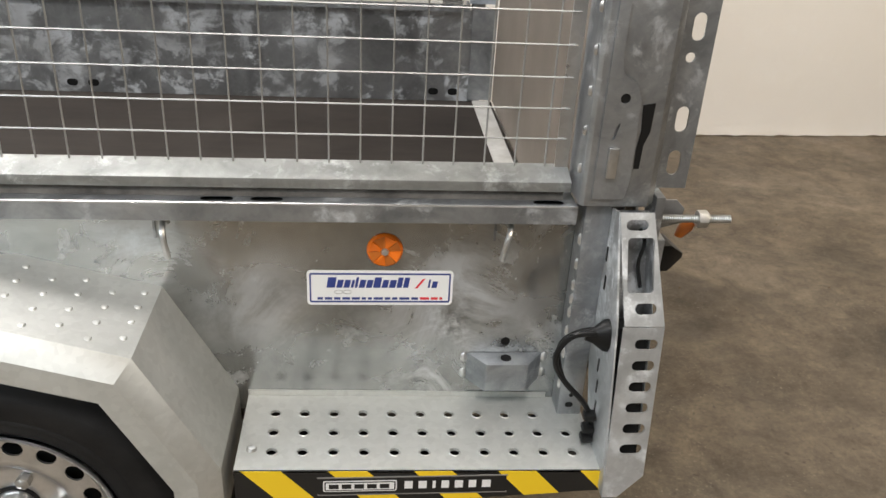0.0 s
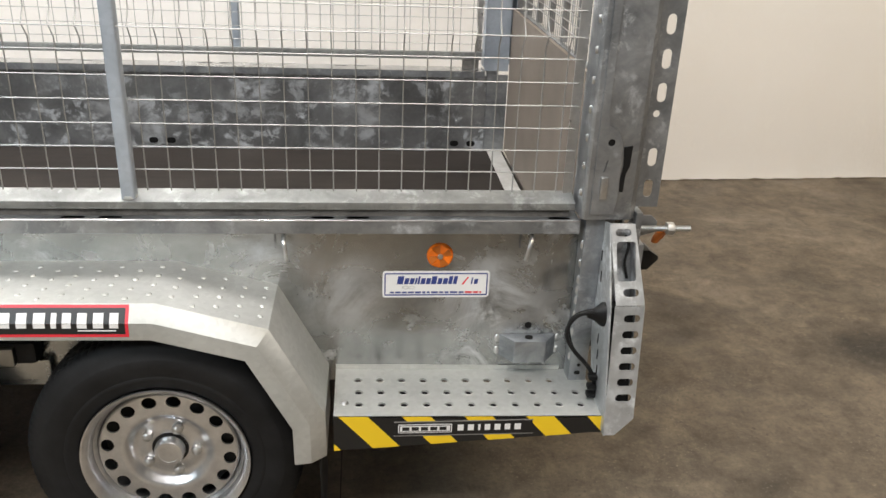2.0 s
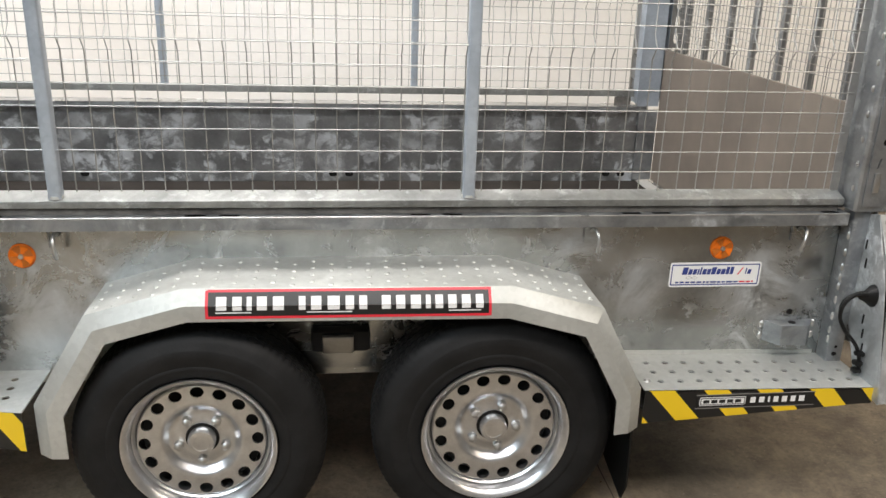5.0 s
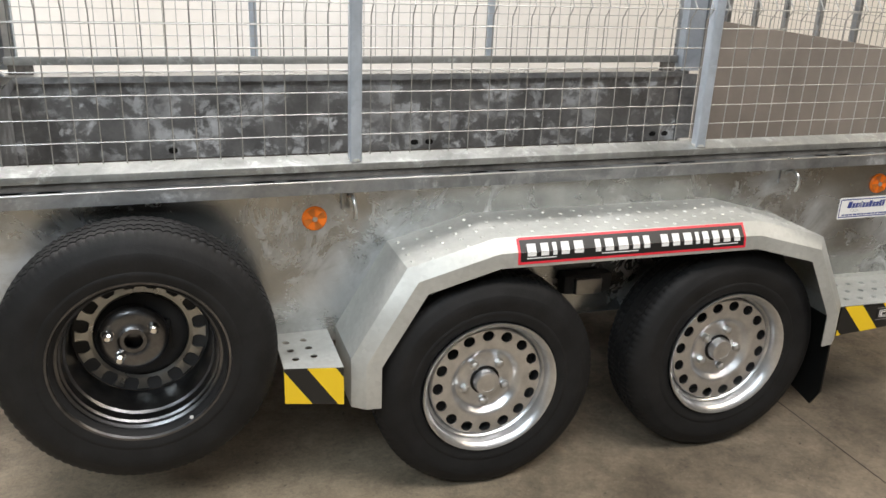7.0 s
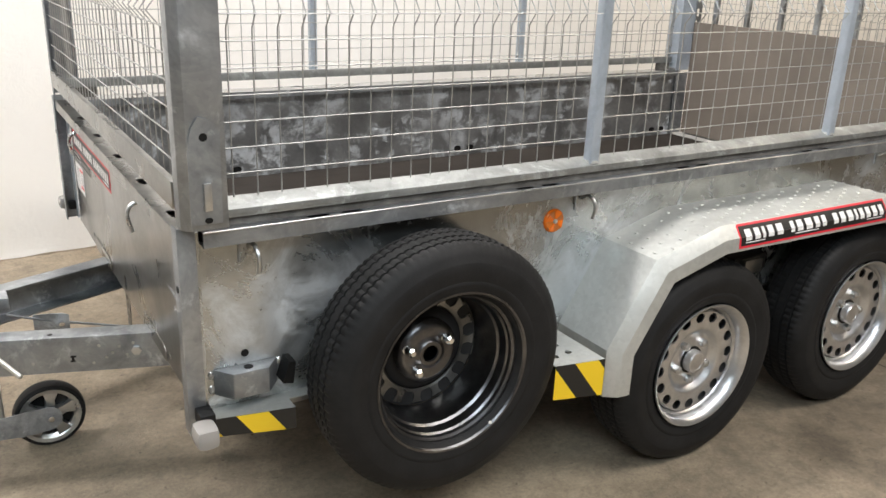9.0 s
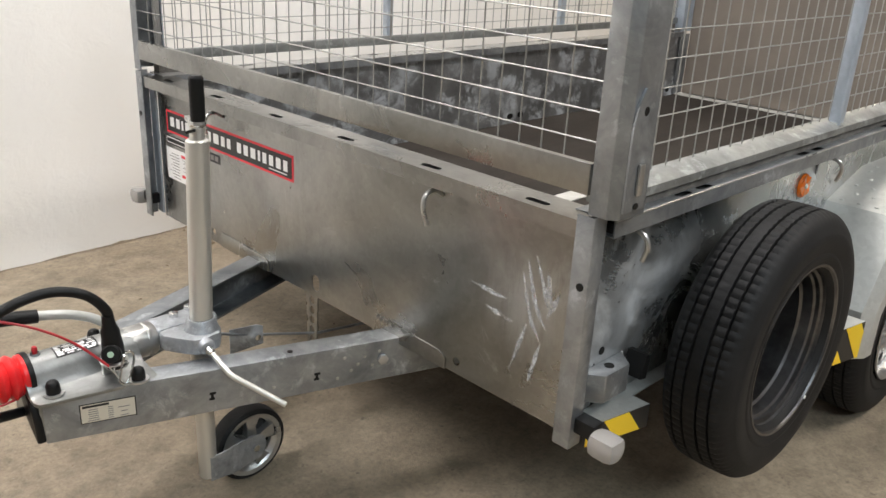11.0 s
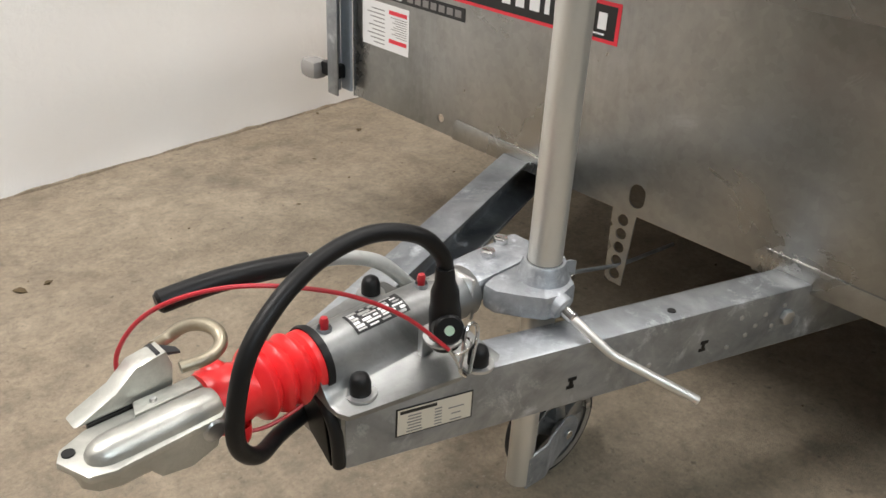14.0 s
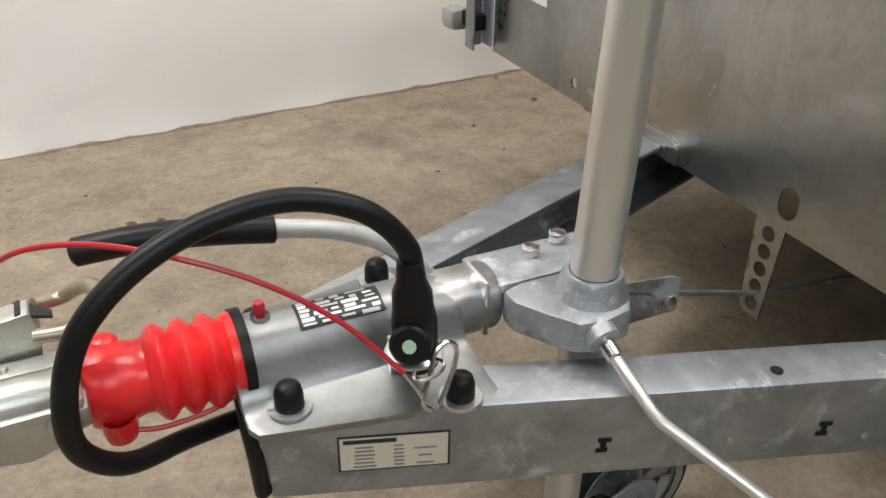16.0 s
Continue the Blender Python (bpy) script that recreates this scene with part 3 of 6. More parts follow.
part("rope_hook", Geo().tube(glide(pts, 5), 0.0048, 8), ZINC_BRIGHT, trailer, "bent round-bar rope hook")
for y0, y1 in ((0.305, 0.535), (0.945, 1.175)):
    g = Geo().prism([(y0, 0.36), (y1, 0.36), (y1, 0.39), (y1 - 0.01, 0.402), (y0 + 0.02, 0.396), (y0, 0.386)], YZ, FX - 0.003, FX - 0.0005)
    part("drawbar_tab", g, ZINC_PANEL, trailer, "", 0.001)
g = Geo().plate([(0.744, 0.365), (0.792, 0.365), (0.786, 0.222), (0.752, 0.222)], [disc(0.768, z, 0.0105) for z in (0.344, 0.318, 0.292, 0.266, 0.240)], YZ, FX + 0.004, FX + 0.007)
part("cable_bracket", g, ZINC_PANEL, trailer, "hanging steel bracket with four holes")

# scuffs wiped into the oxide of the front sheet
rng = random.Random(17)
STROKES = (((0.126, 0.633), (0.102, 0.555), (0.077, 0.516)), ((0.116, 0.659), (0.092, 0.582), (0.064, 0.540)), ((0.099, 0.672), (0.074, 0.611), (0.065, 0.585)),
           ((0.071, 0.655), (0.059, 0.586)), ((0.108, 0.538), (0.139, 0.434)), ((0.074, 0.512), (0.094, 0.427)), ((0.042, 0.619), (0.065, 0.565)), ((0.248, 0.574), (0.163, 0.569)), ((0.204, 0.538), (0.142, 0.529)))
for stroke in STROKES:
    line = glide([(0, y, z) for y, z in stroke], 8)
    top, low = [], []
    for k, p in enumerate(line):
        t = (line[min(k + 1, len(line) - 1)] - line[max(k - 1, 0)]).normalized()
        w = 0.0012 + 0.0042 * math.sin(math.pi * k / (len(line) - 1)) * (0.5 + 0.7 * rng.random())
        top.append((p.y - t.z * w, p.z + t.y * w))
        low.append((p.y + t.z * w, p.z - t.y * w))
    part("oxide_scuff", Geo().prism(top + low[::-1], YZ, FX - 0.0006, FX - 0.0002), SCUFF, trailer)["kind"] = "stuff"

# corner posts below the rails
for fy in ((lambda y: y), far):
    g = Geo().prism([(-1.946, -0.038), (-1.912, -0.038), (-1.912, -0.0345), (-1.9425, -0.0345), (-1.9425, -0.003), (-1.946, -0.003)], lambda u, v, w: (u, fy(v), w), 0.365, 0.786)
    part("front_corner_post", g, ZINC, trailer, "", 0.0015)
    g = Geo().box(-1.912, -1.9065, min(fy(-0.034), fy(-0.001)), max(fy(-0.034), fy(-0.001)), 0.37, 0.775)
    part("post_web", g, ZINC_SIDE if fy(0) < 1 else ZINC_SKY_TINT, trailer)
    g = Geo().prism([(0.884, -0.048), (0.926, -0.048), (0.926, -0.001), (0.884, -0.001)], lambda u, v, w: (u, fy(v), w), 0.352, 0.782)
    part("rear_corner_post", g, ZINC, trailer, "", 0.003)
    g = Geo()
    for k in range(9):
        g.lathe([(0.0, 0.005), (0.003, 0.004), (0.005, 0.0)], lambda a, b, h: (0.8842 - h, fy(-0.040) + a, 0.44 + 0.034 * k + 0.009 * math.sin(5.0 * k) + 2.4 * b), 7)
    part("weld_run", g, ZINC_BRIGHT, trailer)["kind"] = "stuff"
    part("post_hole", Geo().prism(slot(0.903, 0.400, 0.014, 0.010), lambda u, v, w: (u, fy(w), v), -0.0492, -0.0482), BLACK, trailer)
    part("post_hole", Geo().prism(disc(0.905, 0.420, 0.004), lambda u, v, w: (u, fy(w), v), -0.0492, -0.0482), BLACK, trailer)
    part("marker_arm", Geo().box(-1.935, -1.905, *sorted((fy(-0.078), fy(-0.02))), 0.395, 0.425), BLACK, trailer, "black rubber marker lamp arm", 0.005)
    g = Geo().box(-1.957, -1.911, *sorted((fy(-0.132), fy(-0.076))), 0.380, 0.424)
    part("marker_lamp", g, LENS, trailer, "frosted pale front marker lamp", 0.017)
part("post_bolt", Geo().prism(disc(-0.024, 0.667, 0.007), YZ, -1.9478, -1.9462), BLACK, trailer)
part("post_bolt", Geo().prism(disc(far(-0.024), 0.667, 0.007), YZ, -1.9478, -1.9462), BLACK, trailer)

# tailboard
part("tailboard", Geo().box(0.982, 0.988, 0.01, 1.48, 0.40, 0.772), ZINC_IN, trailer, "galvanised tailboard", 0.003)
for y in (0.007, 1.478):
    part("inner_corner_strip", Geo().box(0.885, 0.964, y, y + 0.005, 0.462, 0.76), ZINC, trailer)


# ---- fenders ----
TOP = [(-1.010, 0.277), (-1.010, 0.400), (-0.885, 0.608), (-0.682, 0.665), (0.016, 0.664), (0.227, 0.607), (0.334, 0.405), (0.336, 0.300)]


def flare(x):
    """The fender stands out a little further towards the tail."""
    return 0.945 + 0.11 * (x + 1.01) / 1.345




def inset(line, d):
    """The line moved d to its inner side (downwards)."""
    out = []
    for i, p in enumerate(line):
        ns = []
        for a, b in ((i - 1, i), (i, i + 1)):
            if a >= 0 and b < len(line):
                t = Vector((line[b][0] - line[a][0], line[b][1] - line[a][1])).normalized()
                ns.append(Vector((t.y, -t.x)))
        n = sum(ns, Vector((0, 0))) / len(ns)
        n /= max(0.5, n.length_squared)
        out.append((p[0] + n.x * d, p[1] + n.y * d))
    return out


def fender(fy):
    ob = group_part("fender", trailer, label="dull galvanised fender with pressed dimples")
    sec = [(0.0, 0.0), (-0.190, 0.0), (-0.213, 0.031), (-0.216, 0.066), (-0.212, 0.066), (-0.209, 0.032), (-0.188, 0.004), (0.0, 0.004)]
    lines = [(y, inset(TOP, d)) for y, d in sec]
    rings = [[(line[i][0], fy(y * flare(TOP[i][0])), line[i][1]) for y, line in lines] for i in range(len(TOP))]
    part("fender_skin", Geo().loft(rings), ZINC_DULL, ob, "", 0.0012, 25)
    g = Geo()
    for a, b in zip(TOP[2:5], TOP[3:6]):
        n = max(2, round(math.hypot(b[0] - a[0], b[1] - a[1]) / 0.0415))
        for k in range(n):
            t = (k + 0.5) / n
            up = Vector((-(b[1] - a[1]), b[0] - a[0])).normalized()
            for r in range(4):
                y = -0.030 - 0.042 * r - (0.018 if k % 2 else 0)
                px, pz = a[0] + (b[0] - a[0]) * t, a[1] + (b[1] - a[1]) * t
                ring = [[(px + c * rad + up.x * h, fy(y + s * rad), pz + up.y * h) for c, s in ((math.cos(q), math.sin(q)) for q in (math.pi * j / 4 for j in range(8)))] for rad, h in ((0.0068, -0.001), (0.0048, 0.0017), (0.0020, 0.0025))]
                g.loft(ring)
    ob2 = part("dimple", g, ZINC_DULL, ob)
    ob2["kind"] = "stuff"
    return ob


near_fender = fender(lambda y: y)
fender(far)
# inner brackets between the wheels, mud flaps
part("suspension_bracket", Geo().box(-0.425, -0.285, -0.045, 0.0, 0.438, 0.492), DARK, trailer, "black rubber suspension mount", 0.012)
part("hanger_plate", Geo().box(-0.45, -0.27, -0.02, 0.0, 0.386, 0.434), ZINC_SIDE, trailer, "", 0.002)
part("mount_cap", Geo().box(-0.398, -0.325, -0.062, -0.045, 0.444, 0.486), ZINC_PANEL, trailer, "", 0.003)
part("mud_flap", Geo().prism([(-0.205, 0.36), (-0.02, 0.36), (-0.02, 0.12), (-0.175, 0.085), (-0.205, 0.14)], lambda u, v, w: (w + 0.02 * (0.36 - v), u, v), 0.318, 0.323), GRIP, trailer, "black rubber mud flap")


# ---- steps with hazard stripes ----
def hazard(parent, p0, p1, z_top, z_bot, period=0.163, width=0.08, start=0.006, lean=0.18):
    """Yellow bars on a black band. p0, p1: ends in plan; z_top, z_bot: heights at both ends."""
    length = math.hypot(p1[0] - p0[0], p1[1] - p0[1])
    ux, uy = (p1[0] - p0[0]) / length, (p1[1] - p0[1]) / length

    def place(u, v, w):
        return (p0[0] + ux * u + uy * w, p0[1] + uy * u - ux * w, v)

    quad = [(0, z_bot[0]), (length, z_bot[1]), (length, z_top[1]), (0, z_top[0])]
    part("step_face", Geo().prism(quad, place, -0.003, 0.0), BLACK_VINYL, parent, "black step face")
    for k in range(-3, 9):
        u = start + period * k
        bar = clip([(u - 0.05, 0.43), (u - 0.05 + lean, 0.28), (u - 0.05 + lean + width, 0.28), (u - 0.05 + width, 0.43)], quad)
        if len(bar) > 2:
            part("hazard_stripe", Geo().prism(bar, place, 0.0, 0.0008), YELLOW, parent)
    return place


step = group_part("rear_step", trailer, label="perforated step with yellow and black hazard stripes")
STEP_X = (0.350, 0.928)


def tread(u, v, w):
    """The tread falls a little towards the tail."""
    return (u, v, w - 0.0208 * (u - STEP_X[0]))


holes = [disc(x0 + 0.0487 * k, y, 0.0078, 10) for x0, y, n in ((0.401, -0.052, 10), (0.402, -0.100, 11), (0.403, -0.147, 11)) for k in range(n)]
part("step_tread", Geo().plate(rect(*STEP_X, -0.19, -0.0005), holes, tread, 0.3875, 0.3905), ZINC_DULL, step)
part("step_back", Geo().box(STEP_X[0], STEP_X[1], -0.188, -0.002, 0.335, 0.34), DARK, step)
g = Geo()
for h in holes:
    cx, cy = sum(p[0] for p in h) / len(h), sum(p[1] for p in h) / len(h)
    g.lathe([(0.0078, 0.3875), (0.0086, 0.3922), (0.0108, 0.3907)], lambda a, b, c: tread(cx + a, cy + b, c), 10)
part("hole_collar", g, ZINC_DULL, step)["kind"] = "stuff"
part("step_screw", Geo().lathe([(0.0, 0.396), (0.006, 0.395), (0.009, 0.3907)], lambda a, b, c: tread(0.372 + a, -0.140 + b, c), 12), ZINC_BRIGHT, step)
part("tread_lip", Geo().prism([(-0.0025, 0.391), (-0.0005, 0.391), (-0.0005, 0.402), (-0.0025, 0.402)], lambda u, v, w: tread(w, u, v), STEP_X[0], 0.872), ZINC_DULL, step)
hazard(step, (STEP_X[0], -0.19), (STEP_X[1], -0.19), (0.3905, 0.3785), (0.304, 0.338), 0.131, 0.060, 0.0253, 0.133)

fstep = group_part("front_step", trailer, label="narrow step with hazard stripes, cut away round the spare wheel")
fholes = [disc(x, y, 0.0085, 10) for x, y in ((-1.137, -0.05), (-1.095, -0.045), (-1.132, -0.092), (-1.09, -0.087), (-1.127, -0.135), (-1.085, -0.13))]
part("step_tread", Geo().plate([(-1.9, -0.0005), (-1.9, -0.04), (-1.742, -0.0685), (-1.742, -0.03), (-1.158, -0.03), (-1.158, -0.174), (-1.03, -0.197), (-1.03, -0.0005)], fholes, XYZ, 0.3885, 0.3915), ZINC_DULL, fstep)
hazard(fstep, (-1.9, -0.041), (-1.742, -0.0695), (0.391, 0.391), (0.352, 0.343), 0.12, 0.063, 0.064, 0.11)
hazard(fstep, (-1.158, -0.175), (-1.03, -0.198), (0.391, 0.391), (0.305, 0.298), 0.117, 0.062, 0.0714, 0.11)


def clevis(parent, x, z, fy):
    """Small welded lashing box with a hole on top."""
    y0, y1 = -0.001, -0.04
    ring = [[(x - 0.066, fy(y0), z - h), (x - 0.036, fy(y1), z - h), (x + 0.036, fy(y1), z - h), (x + 0.066, fy(y0), z - h)] for h in (0.0, 0.056)]
    ob = part("lashing_box", Geo().loft(ring), ZINC, parent, "small welded galvanised lashing box", 0.003)
    part("box_hole", Geo().prism(disc(x, fy(-0.02), 0.0095), XYZ, z + 0.0001, z + 0.0012), BLACK, ob)
    for dx in (-0.070, 0.070):
        for dz in (-0.012, -0.044):
            part("weld_bead", Geo().lathe([(0.0, 0.0045), (0.005, 0.003), (0.007, 0.0)], lambda a, b, h: (x + dx + a, fy(-h), z + dz + 1.5 * b), 8), ZINC_BRIGHT, ob)
    part("sheet_hole", Geo().prism(disc(x, z + 0.022, 0.008), XZ, fy(-0.0012), fy(-0.0002)), BLACK, ob)


clevis(trailer, 0.790, 0.478, lambda y: y)
clevis(trailer, -1.82, 0.478, lambda y: y)

# ---- rear lamp guard ----
guard = group_part("lamp_guard", trailer, label="galvanised rear lamp guard with slotted face")
GX = (0.927, 0.986)
G_TOP, G_KNEE, G_FOOT = Vector((-0.078, 0.783)), Vector((-0.150, 0.627)), Vector((-0.215, 0.345))
part("side_cheek", Geo().prism([(-0.044, 0.775), tuple(G_TOP), tuple(G_KNEE), tuple(G_FOOT), (-0.11, 0.36), (-0.044, 0.50)], YZ, GX[0] - 0.001, GX[0] + 0.002), ZINC_GUARD, guard)


def on_face(p, q):
    """A sloping face from p down to q: u along x, v down the slope, w outwards."""
    t = (q - p).normalized()
    return lambda u, v, w: (u, p.x + t.x * v + t.y * w, p.y + t.y * v - t.x * w), (q - p).length


place, slope = on_face(G_TOP, G_KNEE)
square = [(0.940, 0.042), (0.944, 0.038), (0.977, 0.038), (0.981, 0.042), (0.981, 0.117), (0.977, 0.121), (0.944, 0.121), (0.940, 0.117)]
part("sloping_face", Geo().plate([(GX[0], 0.0), (0.980, 0.0), (1.000, slope), (0.938, slope)], [slot(0.954, 0.019, 0.034, 0.016), square, slot(0.970, 0.145, 0.034, 0.017)], place, 0.0, 0.003), ZINC_GUARD, guard)
place, slope = on_face(G_KNEE, G_FOOT)
part("upright_face", Geo().plate([(0.936, 0.001), (1.000, 0.001), (0.990, 0.250), (0.950, 0.287), (0.926, 0.287)], [slot(0.974 - 0.0017 * k, 0.028 + 0.035 * k, 0.036, 0.0165) for k in range(6)], place, 0.0, 0.003), ZINC_GUARD, guard)
part("back_plate", Geo().prism([(-0.05, 0.77), (-0.10, 0.64), (-0.15, 0.42), (-0.145, 0.42), (-0.095, 0.642), (-0.046, 0.772)], YZ, GX[0] + 0.003, 0.984), ZINC_IN, guard)
# added black panel behind the upright face so that its slots look dark
part("slot_backing", Geo().prism([(-0.142, 0.618), (-0.200, 0.36), (-0.17, 0.36), (-0.112, 0.618)], YZ, GX[0] + 0.003, 0.980), BLACK, guard, "added black panel that darkens the slots")
part("far_cheek", Geo().prism([(-0.05, 0.77), tuple(G_TOP + Vector((0.004, -0.004))), (-0.145, 0.63), (-0.18, 0.45), (-0.10, 0.42)], YZ, 0.981, 0.983), ZINC_IN, guard)
part("lamp_wire", Geo().tube(glide([(0.966, -0.070, 0.752), (0.972, -0.082, 0.735), (0.966, -0.088, 0.70), (0.972, -0.098, 0.665)], 5), 0.003, 6), BLACK, guard)
for dy, r in ((0.0, 0.0048), (0.012, 0.0036)):
    g = Geo().tube(glide([(0.928, -0.120 - dy, 0.592), (0.905, -0.124 + dy, 0.597), (0.872, -0.12 + dy, 0.590 - 0.4 * dy), (0.852 + 0.3 * dy, -0.12 + dy, 0.566), (0.850 + 0.6 * dy, -0.12 + dy, 0.535), (0.870, -0.12, 0.500), (0.905, -0.122, 0.460), (0.920, -0.124, 0.425), (0.922, -0.13, 0.392)], 6), r, 8)
    part("lamp_cable", g, BLACK, guard, "black lamp cable")
part("cable_gland", Geo().lathe([(0.0, 0.0), (0.026, 0.0), (0.025, 0.006), (0.013, 0.022), (0.0075, 0.036), (0.0, 0.036)], lambda a, b, h: (0.926 - h, -0.118 + 0.8 * a, 0.590 + 1.1 * b), 14), BLACK, guard, "black rubber cable gland")
for z in (0.44, 0.415, 0.395):
    part("cable_clip", Geo().box(0.905, 0.925, -0.138, -0.118, z - 0.006, z + 0.006), BLACK, guard, "", 0.004)
for z in (0.70, 0.655, 0.52, 0.485, 0.45):
    part("cheek_slot", Geo().prism(slot(-0.055 - 0.25 * (0.7 - z), z, 0.006, 0.026), YZ, GX[0] - 0.0018, GX[0] - 0.0009), BLACK, guard)

# rear latch rod, ring and rubber buffer
latch = group_part("latch", trailer, label="threaded latch rod with nut and hinge plate")
g = Geo().lathe([(r, 0.985 + 0.0035 * k / 2) for k in range(74) for r in ((0.0068,) if k % 2 else (0.0054,))], lambda a, b, h: (h, -0.052 + a, 0.7615 + b), 10)
part("rod", g, ZINC_BRIGHT, latch)
part("nut", Geo().prism(disc(-0.052, 0.7615, 0.014, 6), YZ, 1.06, 1.076), ZINC_BRIGHT, latch, "", 0.001)
part("hinge_plate", Geo().prism([(0.99, 0.785), (1.03, 0.785), (1.045, 0.77), (1.04, 0.745), (0.99, 0.73)], XZ, -0.035, -0.031), ZINC_IN, latch, "", 0.001)
part("amber_knob", Geo().lathe([(0.0, 0.0), (0.012, 0.003), (0.014, 0.02), (0.009, 0.035), (0.0, 0.037)], lambda a, b, h: (1.068 + 0.8 * a - 0.5 * h, -0.02 + b, 0.748 - 0.9 * h), 12), AMBER, latch, "amber plastic knob")
part("rubber_buffer", Geo().loft([[(1.02 + dx, 0.025 + sy * w, 0.662 + dzz + sz * w) for sy, sz in ((-1, -1), (1, -1), (1, 1), (-1, 1))] for dx, w, dzz in ((0.0, 0.024, 0), (0.032, 0.024, 0), (0.062, 0.004, -0.004))]), GRIP, trailer, "black rubber tail buffer", 0.002)
part("tail_bracket", Geo().box(1.003, 1.02, -0.045, 0.05, 0.62, 0.72), ZINC, trailer, "", 0.003)
part("tail_post", Geo().box(0.9885, 1.0025, -0.058, -0.012, 0.40, 0.799), ZINC_IN, trailer, "", 0.002)

# reflectors
for x in (0.58, -1.057):
    ob = part("side_reflector", Geo().lathe([(0.0, -0.005), (0.0265, -0.006), (0.0285, -0.004), (0.0292, -0.0003), (0.0, -0.0003)], lambda a, b, h: (x + a, h, 0.676 + b), 32), ORANGE, trailer, "round amber side reflector")
    for k in range(8):
        a0, a1 = math.pi * (k + 0.04) / 4, math.pi * (k + 0.96) / 4
        lift = (-0.0105, -0.0062) if k % 2 else (-0.0062, -0.0100)
        edge = [(0.007, a0, -0.008), (0.0262, a0, lift[0]), (0.0262, a1, lift[1]), (0.007, a1, -0.008)]
        g = Geo().loft([[(x + r * math.cos(a), h + d, 0.676 + r * math.sin(a)) for r, a, h in edge] for d in (0.0, 0.003)])
        part("lens_facet", g, ORANGE if k % 2 else AMBER, ob)
    part("reflector_screw", Geo().lathe([(0.0, -0.0125), (0.005, -0.012), (0.0065, -0.0085)], lambda a, b, h: (x + a, h, 0.676 + b), 10), ZINC_BRIGHT, ob)


# ---- wheels ----
def wheel_meshes():
    def ax(a, b, h):
        return (a, h, b)

    half = [(0.167, -0.060), (0.174, -0.074), (0.181, -0.079), (0.192, -0.0805), (0.197, -0.083), (0.203, -0.083), (0.206, -0.0815), (0.228, -0.086), (0.246, -0.0855), (0.2475, -0.0845), (0.262, -0.079), (0.274, -0.071), (0.2815, -0.062), (0.2845, -0.056), (0.2858, -0.046), (0.2790, -0.045), (0.2790, -0.041), (0.2866, -0.040), (0.2872, -0.020), (0.2800, -0.019), (0.2800, -0.014), (0.2875, -0.013)]
    prof = half + [(r, -h) for r, h in reversed(half)]
    n = len(prof)
    ribs = {i for i in range(n) if prof[i][0] > 0.2805}

    def tread(i, s):
        return -0.0028 if i in ribs and (s + (1 if prof[i][1] > 0.0 else 0)) % 3 == 0 else 0.0

    tyre = Geo().lathe(prof, ax, 288, tread).mesh("tyre")
    # barrel and flange of the rim, then the pressed disc with its ring of holes
    barrel = [(0.164, -0.066), (0.1735, -0.078), (0.1785, -0.0795), (0.1795, -0.076), (0.172, -0.069), (0.163, -0.058), (0.1605, -0.045), (0.154, -0.040), (0.150, -0.028), (0.149, 0.0), (0.152, 0.028), (0.160, 0.040), (0.163, 0.058), (0.172, 0.069), (0.1795, 0.076), (0.1785, 0.0795), (0.1735, 0.078), (0.1655, 0.066)]
    rim = Geo().lathe(barrel, ax, 72)
    disc_holes = []
    for k in range(16):
        a = 2 * math.pi * (k + 0.5) / 16
        e = [(0.0142 * math.cos(q), 0.0160 * math.sin(q)) for q in (2 * math.pi * j / 12 for j in range(12))]
        disc_holes.append([((0.1305 + p) * math.cos(a) - q * math.sin(a), (0.1305 + p) * math.sin(a) + q * math.cos(a)) for p, q in e])
    rim.plate(disc(0, 0, 0.1460, 64), [list(reversed(h)) for h in disc_holes] + [disc(0, 0, 0.1075, 48)], ax, -0.0465, -0.043)
    rim.lathe([(0.1460, -0.0465), (0.1490, -0.0445), (0.1512, -0.037), (0.1515, -0.022), (0.1495, -0.022), (0.1490, -0.036), (0.1475, -0.041), (0.1460, -0.043)], ax, 64)
    rim.lathe([(0.1075, -0.0465), (0.098, -0.0475), (0.090, -0.043), (0.082, -0.032), (0.076, -0.0285), (0.066, -0.0285), (0.055, -0.032), (0.044, -0.033), (0.033, -0.031), (0.033, -0.027), (0.066, -0.025), (0.078, -0.025), (0.086, -0.031), (0.094, -0.041), (0.1075, -0.043)], ax, 64)
    cap = Geo().lathe([(0.0315, -0.03), (0.0315, -0.051), (0.0285, -0.0555), (0.021, -0.0565), (0.0205, -0.0555), (0.0, -0.0555)], ax, 28).mesh("hub_cap")
    gap = Geo().lathe([(0.0316, -0.0345), (0.0385, -0.0338), (0.0385, -0.032)], ax, 28).mesh("hub_gap")
    nut = Geo()
    nut.prism(disc(0, 0, 0.0118, 6), ax, -0.045, -0.029)
    nut.lathe([(0.0, -0.049), (0.006, -0.048), (0.0095, -0.0449)], ax, 10)
    return tyre, rim.mesh("rim"), cap, gap, nut.mesh("wheel_nut", 0.0012)


TYRE, RIM_MESH, CAP, GAP, NUT = wheel_meshes()
DRUM = Geo().lathe([(0.0, -0.012), (0.138, -0.012), (0.142, 0.0), (0.142, 0.06), (0.0, 0.06)], lambda a, b, h: (a, h, b), 40).mesh("brake_drum")


